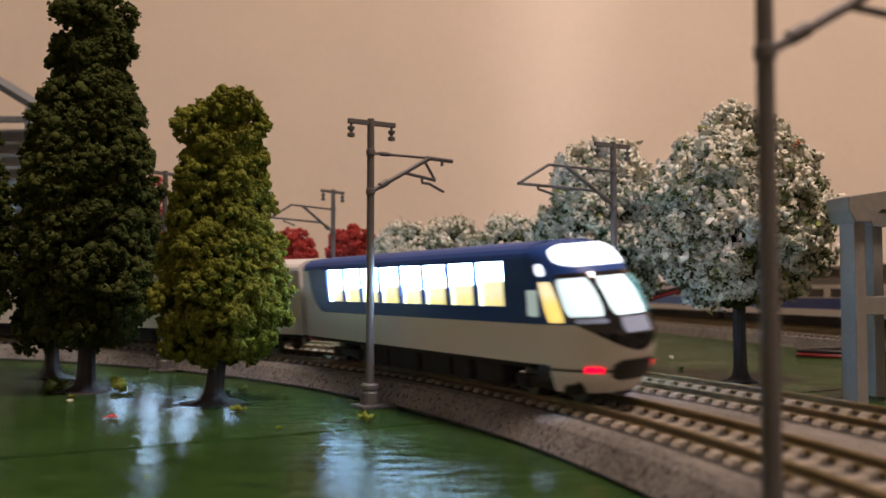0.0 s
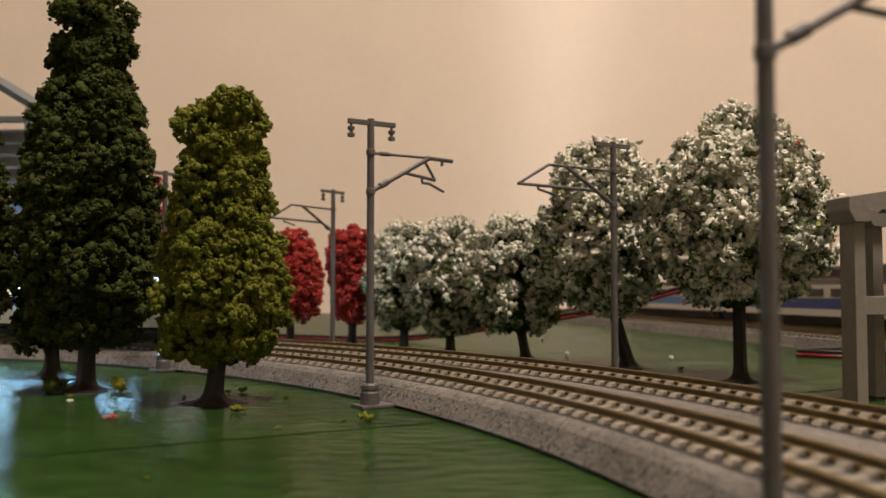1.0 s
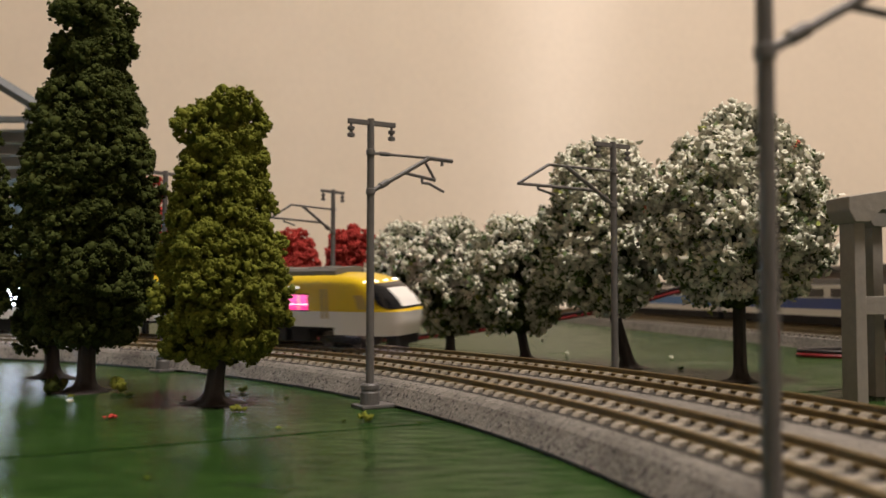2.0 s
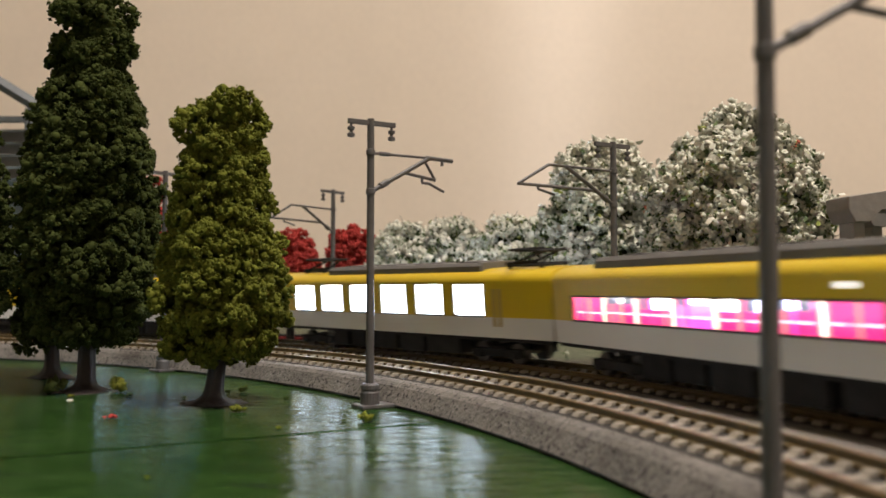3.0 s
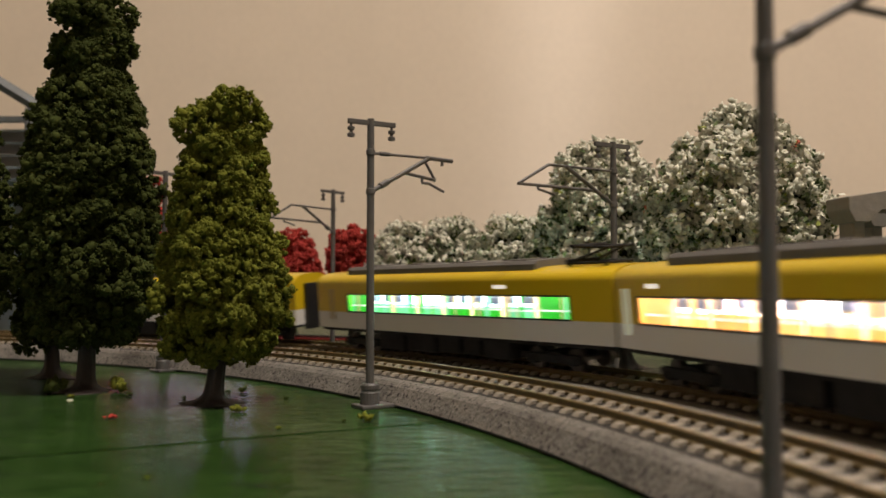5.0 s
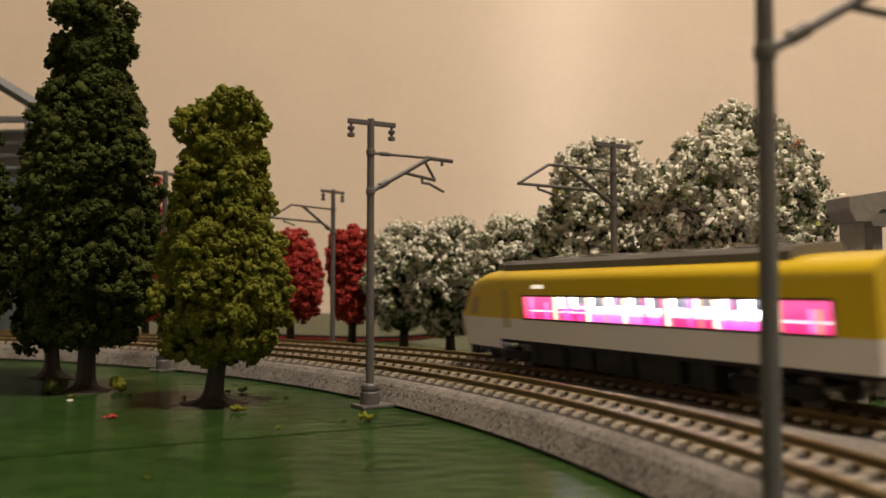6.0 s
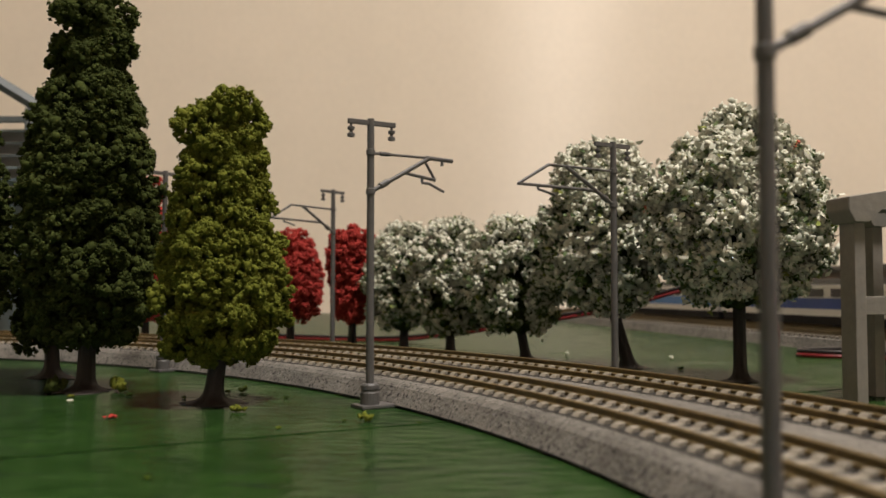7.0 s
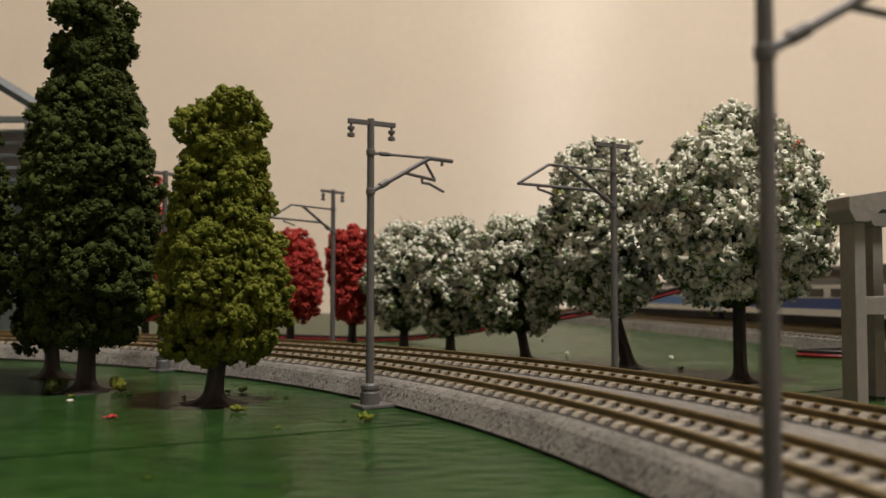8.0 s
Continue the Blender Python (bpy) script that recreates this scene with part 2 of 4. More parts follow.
CAB_ORANGE = cabin("orange_cabin_glow", (1.0, 0.8, 0.55), (0.88, 0.92, 1.0), 18.0)
CAB_GREEN = cabin("green_cabin_glow", (0.45, 1.0, 0.65), (0.7, 0.92, 1.0), 18.0)
CAB_VIEW = cabin("lounge_cabin_glow", (0.42, 0.76, 1.0), (0.35, 0.72, 1.0), 56.0, 16.0, 23.5)
CAB_COOL = cabin("cool_cabin_glow", (0.55, 0.80, 1.0), (0.45, 0.76, 1.0), 66.0)
# seat colours carry their own glow instead of light from cabin lamps
SEATS = {"pink": [cabin("crimson_seat_glow", (0.95, 0.03, 0.24), (1.0, 0.14, 0.48), 1.3), cabin("magenta_seat_glow", (0.90, 0.10, 0.60), (1.0, 0.42, 0.90), 1.9)],
         "blue": [cabin("azure_seat_glow", (0.03, 0.36, 0.95), (0.10, 0.66, 1.0), 1.6), cabin("cyan_seat_glow", (0.03, 0.55, 1.0), (0.25, 0.85, 1.0), 1.5)],
         "orange": [cabin("amber_seat_glow", (1.0, 0.48, 0.12), (1.0, 0.70, 0.26), 1.7), cabin("cream_seat_glow", (1.0, 0.70, 0.22), (1.0, 0.85, 0.5), 1.6)],
         "green": [cabin("green_seat_glow", (0.02, 0.60, 0.03), (0.10, 0.90, 0.12), 1.0), cabin("mint_seat_glow", (0.20, 0.85, 0.40), (0.5, 1.0, 0.7), 1.2)]}
# fittings that glow too, with the cabin light put into their emission
MULLION_GLOW = cabin("glowing_mullion", (0.80, 0.52, 0.30), (0.95, 0.76, 0.55), 0.75)
TABLE_EDGE_GLOW = glow("glowing_table_edge", (1.0, 0.92, 0.95), 2.0)
LOUNGE_GLOW = cabin("yellow_lounge_glow", (1.0, 0.82, 0.22), (0.98, 0.95, 0.60), 1.25, 16.5, 21.0)
PANE_GLOW = glow("lit_windscreen_pane", (0.62, 0.92, 1.0), 1.35)
BACK_PANE_GLOW = glow("far_pane_glow", (0.28, 0.31, 0.46), 0.9)
TEAL_GLOW = glow("teal_lit_pane", (0.10, 0.42, 0.48), 1.0)
DASH_GLOW = glow("dim_lit_pane", (0.42, 0.62, 0.60), 0.7)
DASH_DIM = glow("dim_dashboard_pane", (0.20, 0.26, 0.36), 0.5)
TOP_GLOW = glow("lit_roof_pane", (0.70, 0.90, 1.0), 2.2)
LAMP_GLOW = glow("lamp_diffuser", (1.0, 0.885, 0.80), 4.0)
SIGN_GLOW = glow("sign_lamp", (1.0, 0.95, 0.85), 0.9)
RED_GLOW = glow("red_tail_lamp", (1.0, 0.004, 0.03), 2.6)
HEAD_GLOW = glow("head_lamp", (0.95, 1.0, 0.92), 3.0)
DOOR_LIT = glow("lit_door_window", (0.62, 0.66, 0.50), 0.45)
DOOR_PALE = material("pale_door_window", (0.40, 0.29, 0.09), 0.3, scale=100, var=0.1)
CABLE_RED = material("red_cable", (0.13, 0.006, 0.008), 0.4, scale=200, var=0.15)
CABLE_BLACK = material("black_cable", (0.015, 0.013, 0.014), 0.4, scale=200, var=0.2)
PARK_BLUE = material("parked_train_blue", (0.02, 0.06, 0.28), 0.35, scale=60, var=0.1)
PARK_SKY = material("parked_train_light_blue", (0.06, 0.22, 0.60), 0.35, scale=60, var=0.1)
SHED = material("brown_grey_plaster", (0.17, 0.135, 0.115), 0.8, scale=120, var=0.2)
STEEL_BLUE = material("blue_grey_steel_paint", (0.10, 0.115, 0.12), 0.5, scale=200, var=0.15)
ROOF_PANE = material("grey_blue_roof_panel", (0.20, 0.25, 0.29), 0.35, scale=200, var=0.12)


# ---- room ----
def wall_box(name, x0, x1, y0, y1, z0, z1, mat):
    bm = bmesh.new()
    box(bm, x0, x1, y0, y1, z0, z1)
    ob = part(name, bm, mat)
    return tagged(ob, kind="structure")


wall_box("wall_north", -1500, 1700, 1050, 1150, -760, 1640, WALL)
wall_box("wall_south", -1500, 1700, -2000, -1900, -760, 1640, WALL)
wall_box("wall_west", -1600, -1500, -2000, 1150, -760, 1640, WALL)
wall_box("wall_east", 1700, 1800, -2000, 1150, -760, 1640, WALL)
wall_box("floor", -1500, 1700, -1900, 1050, -860, -760, FLOOR)
wall_box("ceiling", -1600, 1800, -2000, 1150, 1640, 1740, CEIL)

lamp = empty("ceiling_lamp", "round warm white ceiling lamp under the ceiling", "lamp", at=mm(363, -160, 1640))
bm = bmesh.new()
lathe(bm, [(90, 0), (90, -25), (50, -30)], 40)
part("housing", bm, CEIL, lamp)
bm = bmesh.new()
lathe(bm, [(165, -30), (175, -45), (172, -60), (165, -45)], 48)
part("rim", bm, CEIL, lamp)
bm = bmesh.new()
lathe(bm, [(160, -34), (160, -38), (80, -42), (10, -43)], 48)
part("diffuser", bm, LAMP_GLOW, lamp, "glowing warm white diffuser")

# layout board on a table, and the green mat that lies on it
table = empty("layout_table", "plywood layout table with square legs", "table", at=mm(0, 0, 0))
bm = bmesh.new()
box(bm, -900, 700, -1800, 1040, -25, -3, 1.5)
part("tabletop", bm, BOARD, table)
for x in (-850, 650):
    for y in (-1750, 990):
        bm = bmesh.new()
        box(bm, x - 30, x + 30, y - 30, y + 30, -760, -25, 3)
        part("leg", bm, BOARD, table)


def mat_sheets():
    """Two sheets of the mat that meet in a thin dark seam."""
    a, b = Vector((-73.2, 146.9)), Vector((-1.1, 186.5))
    d = (b - a).normalized()
    n = Vector((-d.y, d.x))
    far = [a + d * ((-890 - a.x) / d.x), a + d * ((690 - a.x) / d.x)]
    holder = tagged(new("ground"), "glossy green grass mat in two sheets", kind="structure")
    for side, pts in ((1, [far[0] + n * 0.7, far[1] + n * 0.7, Vector((690, 1035)), Vector((-890, 1035))]),
                      (-1, [far[1] - n * 0.7, far[0] - n * 0.7, Vector((-890, -1790)), Vector((690, -1790))])):
        bm = bmesh.new()
        lo = [bm.verts.new((p.x, p.y, -2.995)) for p in pts]
        hi = [bm.verts.new((p.x, p.y, 0)) for p in pts]
        bm.faces.new(hi)
        bm.faces.new(lo[::-1])
        for i in range(4):
            bm.faces.new((lo[i], lo[(i + 1) % 4], hi[(i + 1) % 4], hi[i]))
        part("mat_sheet", bm, MAT_GREEN, holder)


mat_sheets()


# ---- the curved double track ----
def cant_at(a):
    return CANT


def path(a, r):
    """Place and outward direction at the angle a (degrees) of the bend; beyond 0 and 180 the track runs straight on."""
    if a < 0:
        return Vector((CX + r, CY + radians(a) * r, 0)), Vector((1, 0, 0))
    if a > 180:
        return Vector((CX - r, CY - radians(a - 180) * r, 0)), Vector((-1, 0, 0))
    t = radians(a)
    o = Vector((math.cos(t), math.sin(t), 0))
    return Vector((CX, CY, 0)) + o * r, o


def sweep(profile, r, a0, a1, step, base_z=0.0, cant=True, closed=True):
    """Vertices and faces of a profile of (outward, up) points swept along the track."""
    verts, faces = [], []
    count = int(round((a1 - a0) / step)) + 1
    n = len(profile)
    for i in range(count):
        a = a0 + (a1 - a0) * i / (count - 1)
        p, o = path(a, r)
        c = radians(cant_at(a)) if cant else 0.0
        for u, v in profile:
            q = p + o * (u * math.cos(c) - v * math.sin(c) * 0) + Vector((0, 0, base_z + v + u * math.sin(c)))
            verts.append(q)
    for i in range(count - 1):
        for j in range(n if closed else n - 1):
            k = (j + 1) % n
            faces.append((i * n + j, i * n + k, (i + 1) * n + k, (i + 1) * n + j))
    if closed:
        faces.append(tuple(range(n))[::-1])
        faces.append(tuple((count - 1) * n + j for j in range(n)))
    return verts, faces


A0, A1 = -250, 440
track = tagged(new("railway_track"), "curved double model railway track with grey ballast bed", "track", kind="structure")
h = SPACING / 2
BED_TOP = RAIL_Z - 1.85
TILT = math.sin(radians(CANT))
v, f = sweep([(-h - 14, 0.7), (-h - 13.6, 1.3), (-h - 11.6, BED_TOP - 1.9), (-h - 10.4, BED_TOP - 1.05), (-h - 9.2, BED_TOP - 9.2 * TILT),
              (-h + 9.2, BED_TOP + 9.2 * TILT), (-2, BED_TOP + 0.2), (2, BED_TOP - 0.2), (h - 9.2, BED_TOP - 9.2 * TILT), (h + 9.2, BED_TOP + 9.2 * TILT), (h + 10.4, BED_TOP + 0.6),
              (h + 11.6, BED_TOP - 0.4), (h + 13.6, 1.3), (h + 14, 0.7)], R_MID, A0, A1, 1.5, cant=False)
mesh_part("ballast_bed", to_mesh("ballast_bed", v, f, BALLAST), track)
# recessed black strip that paints the shadow line along the bed's foot
v, f = sweep([(-h - 13.4, 0.0), (-h - 13.4, 0.72), (h + 13.4, 0.72), (h + 13.4, 0.0)], R_MID, A0, A1, 1.5, cant=False)
mesh_part("base_lip", to_mesh("base_lip", v, f, BLACK), track, "black strip for the shade under the ballast bed")
for r in (R_IN, R_OUT):
    for side in (-4.5, 4.5):
        s = side
        foot = [(s - 1.1, -1.9), (s - 1.1, -1.2), (s - 0.35, -1.0), (s - 0.3, -0.6), (s - 0.45, -0.48), (s - 0.45, -0.1), (s + 0.45, -0.1), (s + 0.45, -0.48), (s + 0.3, -0.6), (s + 0.35, -1.0), (s + 1.1, -1.2), (s + 1.1, -1.9)]
        v, f = sweep(foot, r, A0, A1, 1.0, RAIL_Z)
        rail = mesh_part("rail", to_mesh("rail", v, f, RAIL_SIDE), track)
        v, f = sweep([(s - 0.42, -0.11), (s - 0.37, 0.0), (s + 0.37, 0.0), (s + 0.42, -0.11)], r, A0, A1, 1.0, RAIL_Z)
        mesh_part("rail_head", to_mesh("rail_head", v, f, RAIL_TOP), rail, "worn bronze rail head")
        # flat strip, its near-black colour stands in for shaded pits by the rail
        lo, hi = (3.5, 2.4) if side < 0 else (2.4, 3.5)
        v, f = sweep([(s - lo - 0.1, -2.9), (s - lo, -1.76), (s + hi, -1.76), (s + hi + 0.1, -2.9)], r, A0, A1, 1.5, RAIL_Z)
        mesh_part("rail_bed", to_mesh("rail_bed", v, f, GAP_SHADE), track, "near-black strip for the shade between the ties")


def tie_mesh():
    bm = bmesh.new()
    prof = [(-8.4, -2.6), (-8.2, -1.95), (-7.4, -1.80), (-6.7, -1.12), (-2.7, -1.12), (-2.1, -1.72), (2.1, -1.72), (2.7, -1.12), (6.7, -1.12), (7.4, -1.80), (8.2, -1.95), (8.4, -2.6)]
    a = [bm.verts.new((x, -1.05, z)) for x, z in prof]
    b = [bm.verts.new((x, 1.05, z)) for x, z in prof]
    bm.faces.new(a)
    bm.faces.new(b[::-1])
    for i in range(len(prof)):
        k = (i + 1) % len(prof)
        bm.faces.new((a[i], b[i], b[k], a[k]))
    bmesh.ops.recalc_face_normals(bm, faces=bm.faces)
    me = bpy.data.meshes.new("tie")
    bm.to_mesh(me)
    bm.free()
    me.transform(Matrix.Scale(U, 4))
    me.materials.append(TIE)
    return me


TIE_MESH = tie_mesh()


def tie_pose(a, r):
    p, o = path(a, r)
    m = Matrix.Rotation(math.atan2(o.y, o.x), 4, "Z") @ Matrix.Rotation(-radians(cant_at(a)), 4, "Y")
    return Matrix.Translation((p.x * U, p.y * U, RAIL_Z * U)) @ m


def lay_ties():
    for r in (R_IN, R_OUT):
        pitch = math.degrees(4.5 / r)
        rest_v, rest_f = [], []
        base = [v.co.copy() for v in TIE_MESH.vertices]
        polys = [tuple(p.vertices) for p in TIE_MESH.polygons]
        a = A0 + 1
        while a < A1 - 1:
            m = tie_pose(a, r)
            if 2 < a < 82:
                mesh_part("tie", TIE_MESH, track, m=m)
            else:
                k = len(rest_v)
                rest_v += [(m @ c) / U for c in base]
                rest_f += [tuple(i + k for i in p) for p in polys]
            a += pitch
        tagged(mesh_part("ties_beyond", to_mesh("ties_beyond", rest_v, rest_f, TIE), track), kind="stuff")


# ---- overhead line poles ----
def build_pole(pull=False):
    """Round mast on a socket; the arm points along +x, towards the rails."""
    mast = empty("catenary_pole", "grey plastic overhead line mast with bracket arm beside the track", "mast", "overhead line masts")
    bm = bmesh.new()
    box(bm, -3.4, 9.5, -3.2, 3.2, 0, 0.9, 0.25)
    part("base_plate", bm, POLE_GREY, mast)
    bm = bmesh.new()
    lathe(bm, [(2.3, 0.9), (2.3, 3.6), (2.05, 4.0), (2.05, 4.3), (2.25, 4.5), (2.25, 5.4), (1.9, 5.8)], 20)
    part("socket", bm, POLE_GREY, mast, smooth=False)
    bm = bmesh.new()
    tube(bm, (0, 0, 5.0), (0, 0, 68.8), 1.0, 0.85, 16)
    part("post", bm, POLE_GREY, mast, smooth=False)
    for z in (51.3, 60.7):
        bm = bmesh.new()
        lathe(bm, [(0.9, z - 0.75), (1.12, z - 0.6), (1.12, z + 0.6), (0.9, z + 0.75)], 16)
        part("collar", bm, POLE_GREY, mast)
    bm = bmesh.new()
    box(bm, -6.0, 6.6, -0.45, 0.45, 67.2, 68.4, 0.15)
    part("crossarm", bm, POLE_GREY, mast)
    for x in (-5.2, 5.6):
        bm = bmesh.new()
        lathe(bm, [(0.3, 67.3), (0.3, 66.6), (0.85, 66.4), (0.85, 65.8), (0.4, 65.5), (0.4, 65.1), (0.9, 64.8), (0.9, 64.1), (0.3, 63.9)], 12, cx=x)
        part("insulator", bm, POLE_GREY, mast)
    if pull:
        bm = bmesh.new()
        tube(bm, (0, 0, 60.6), (22.4, 0, 60.9), 0.36)
        tube(bm, (22.4, 0, 60.9), (32.4, 0, 55.3), 0.42)
        part("top_tube", bm, POLE_GREY, mast)
        bm = bmesh.new()
        tube(bm, (0.5, 0, 51.5), (16.6, 0, 60.8), 0.55)
        tube(bm, (2.4, 0, 52.6), (4.2, 0, 53.6), 0.8)
        part("brace", bm, POLE_GREY, mast)
        bm = bmesh.new()
        tube(bm, (32.5, 0, 55.3), (7.4, 0, 54.9), 0.42)
        part("registration_arm", bm, POLE_GREY, mast)
        bm = bmesh.new()
        tube(bm, (26.0, 0, 55.2), (26.0, 0, 54.2), 0.34)
        tube(bm, (26.0, 0, 54.2), (20.6, 0, 53.0), 0.34)
        part("steady_arm", bm, POLE_GREY, mast)
    else:
        arm = bmesh.new()
        tube(arm, (0, 0, 60.6), (16.5, 0, 60.6), 0.33)
        tube(arm, (2.5, 0, 60.6), (5.0, 0, 60.6), 0.55)
        tube(arm, (15.5, 0, 60.6), (23.0, 0, 60.3), 0.55)
        part("top_tube", arm, POLE_GREY, mast)
        bm = bmesh.new()
        tube(bm, (0.5, 0, 51.5), (16.2, 0, 60.5), 0.55)
        tube(bm, (2.6, 0, 52.8), (4.6, 0, 53.9), 0.8)
        part("brace", bm, POLE_GREY, mast)
        bm = bmesh.new()
        tube(bm, (9.4, 0, 56.4), (18.0, 0, 55.2), 0.42)
        tube(bm, (15.0, 0, 59.7), (17.9, 0, 55.2), 0.36)
        tube(bm, (14.2, 0, 55.6), (14.2, 0, 54.4), 0.36)
        part("registration_arm", bm, POLE_GREY, mast)
        bm = bmesh.new()
        tube(bm, (14.2, 0, 54.3), (16.2, 0, 54.2), 0.36)
        tube(bm, (16.2, 0, 54.2), (20.5, 0, 52.4), 0.34)
        tube(bm, (20.0, 0, 60.0), (20.0, 0, 58.9), 0.4)
        part("steady_arm", bm, POLE_GREY, mast)
    return mast


def place_poles():
    spots = [(31.8, 86.0, False), (-17.3, 209.6, False), (-95.6, 302.0, False), (47.2, 242.8, True), (-44.9, 359.0, True)]
    first = {}
    for x, y, outer in spots:
        rz = math.degrees(math.atan2(y - CY, x - CX)) + (180 if outer else 0)
        m = mm(x, y, 0, rz)
        if outer in first:
            copy_thing(first[outer], m)
        else:
            first[outer] = build_pole(outer)
            first[outer].matrix_basis = m


place_poles()


# ---- trees ----
ICO = bmesh.new()
bmesh.ops.create_icosphere(ICO, subdivisions=1, radius=1)
ICO_V = np.array([v.co[:] for v in ICO.verts])
ICO_F = np.array([[v.index for v in f.verts] for f in ICO.faces])
ICO.free()


def grains(name, centers, sizes, mat, rng, jag=0.6, flat=1.0):
    """One mesh of many small uneven lumps."""
    n = len(centers)
    q = ICO_V[None] * (1 + rng.uniform(-jag, jag, (n, len(ICO_V), 1)))
    st = rng.uniform(0.7, 1.3, (n, 1, 3))
    st[:, :, 2] *= flat
    ang = rng.uniform(0, 2 * math.pi, n)
    q = q * st
    c, s = np.cos(ang)[:, None], np.sin(ang)[:, None]
    q = np.stack([q[:, :, 0] * c - q[:, :, 1] * s, q[:, :, 0] * s + q[:, :, 1] * c, q[:, :, 2]], 2)
    q = q * np.asarray(sizes)[:, None, None] + centers[:, None, :]
    verts = (q.reshape(-1, 3) * U).astype(np.float32)
    faces = (ICO_F[None] + (np.arange(n) * len(ICO_V))[:, None, None]).reshape(-1).astype(np.int32)
    return raw_mesh(name, verts, faces, 3, mat)


def raw_mesh(name, verts, loops, k, mat):
    me = bpy.data.meshes.new(name)
    me.vertices.add(len(verts))
    me.vertices.foreach_set("co", np.ascontiguousarray(verts, dtype=np.float32).ravel())
    me.loops.add(len(loops))
    me.loops.foreach_set("vertex_index", loops)
    m = len(loops) // k
    me.polygons.add(m)
    me.polygons.foreach_set("loop_start", np.arange(0, len(loops), k, dtype=np.int32))
    me.materials.append(mat)
    me.update(calc_edges=True)
    me.validate()
    return me


def leaf_flakes(name, centers, sizes, mat, rng):
    """Many small bent leaves, two quads each."""
    n = len(centers)
    base = np.array([[-0.5, -1, 0], [0.5, -1, 0], [-0.65, 0, 0.25], [0.65, 0, 0.25], [-0.3, 1, -0.1], [0.3, 1, -0.1]])
    d = rng.normal(size=(n, 3))
    d /= np.linalg.norm(d, axis=1)[:, None]
    e = np.cross(d, rng.normal(size=(n, 3)))
    e /= np.linalg.norm(e, axis=1)[:, None]
    g = np.cross(d, e)
    q = base[None, :, 0:1] * e[:, None] + base[None, :, 1:2] * d[:, None] + base[None, :, 2:3] * g[:, None]
    q = q * np.asarray(sizes)[:, None, None] + centers[:, None]
    f = np.array([[0, 1, 3, 2], [2, 3, 5, 4]])
    faces = (f[None] + (np.arange(n) * 6)[:, None, None]).reshape(-1).astype(np.int32)
    return raw_mesh(name, q.reshape(-1, 3) * U, faces, 4, mat)


def trunk(bm, r0, r1, h, rng, lean=(0, 0), flare=1.9):
    """A tapered stem on a foot of uneven spreading roots."""
    n, rings = 40, []
    ph = rng.uniform(0, 6.28, 3)
    count = 7
    roots = [(2 * math.pi * (i + rng.uniform(-0.3, 0.3)) / count, r0 * flare * rng.uniform(0.7, 1.6), rng.uniform(5, 14)) for i in range(count)]
    for z in (0, 0.22, 0.5, 0.9, 1.4, 2.2, 3.4, 5.0, h * 0.5, h * 0.8, h):
        t = z / h
        k = r1 + (r0 - r1) * (1 - t) + r0 * 0.45 * math.exp(-z / 1.6)
        loop = []
        for i in range(n):
            a = 2 * math.pi * i / n
            reach = sum(q * max(0.0, math.cos(a - b)) ** p for b, q, p in roots) * math.exp(-z / 0.75)
            ridge = 1 + 0.05 * math.sin(7 * a + ph[0]) + 0.05 * math.sin(4 * a + ph[2] + 0.2 * z)
            loop.append(bm.verts.new(((k * ridge + reach) * math.cos(a) + lean[0] * t, (k * ridge + reach) * math.sin(a) + lean[1] * t, z)))
        rings.append(loop)
    for a, b in zip(rings, rings[1:]):
        for i in range(n):
            bm.faces.new((a[i], a[(i + 1) % n], b[(i + 1) % n], b[i]))
    bm.faces.new(rings[0][::-1])
    bm.faces.new(rings[-1])


def crown_points(profile, clumps, per, clump_r, rng, center):
    """Clumps set over a crown whose radius at each height is given, and points over each clump's outside."""
    zs = np.array([p[0] for p in profile])
    rs = np.array([p[1] for p in profile])
    z = rng.uniform(zs[0] + clump_r * 0.4, zs[-1] - clump_r * 0.8, clumps * 3)
    keep = rng.uniform(0, 1, len(z)) < (np.interp(z, zs, rs) / rs.max())
    z = z[keep][:clumps]
    r = np.maximum(np.interp(z, zs, rs) - clump_r * 0.9, 0.5) * rng.uniform(0.70, 1.05, len(z))
    top = rng.uniform(0, 1, len(z)) < 0.10
    r = np.where(top & (z > zs[-1] * 0.9), r * rng.uniform(0, 0.8, len(z)), r)
    lid = np.arange(len(z)) < max(6, int(0.07 * len(z)))
    z = np.where(lid, zs[-1] - clump_r * rng.uniform(0.8, 1.5, len(z)), z)
    r = np.where(lid, np.interp(z, zs, rs) * rng.uniform(0.0, 0.6, len(z)), r)
    a = rng.uniform(0, 2 * math.pi, len(z))
    cc = np.stack([center[0] + r * np.cos(a), center[1] + r * np.sin(a), z], 1)
    cr = clump_r * rng.uniform(0.65, 1.3, len(z))
    d = rng.normal(size=(len(z), per, 3))
    d /= np.linalg.norm(d, axis=2)[:, :, None]
    outward = np.stack([np.cos(a), np.sin(a), np.full(len(z), 0.35)], 1)
    d += outward[:, None] * 0.55
    d /= np.linalg.norm(d, axis=2)[:, :, None]
    rad = cr[:, None, None] * rng.uniform(0.78, 1.08, (len(z), per, 1))
    d[:, :, 2] *= 0.72
    return (cc[:, None] + d * rad).reshape(-1, 3), cc, cr


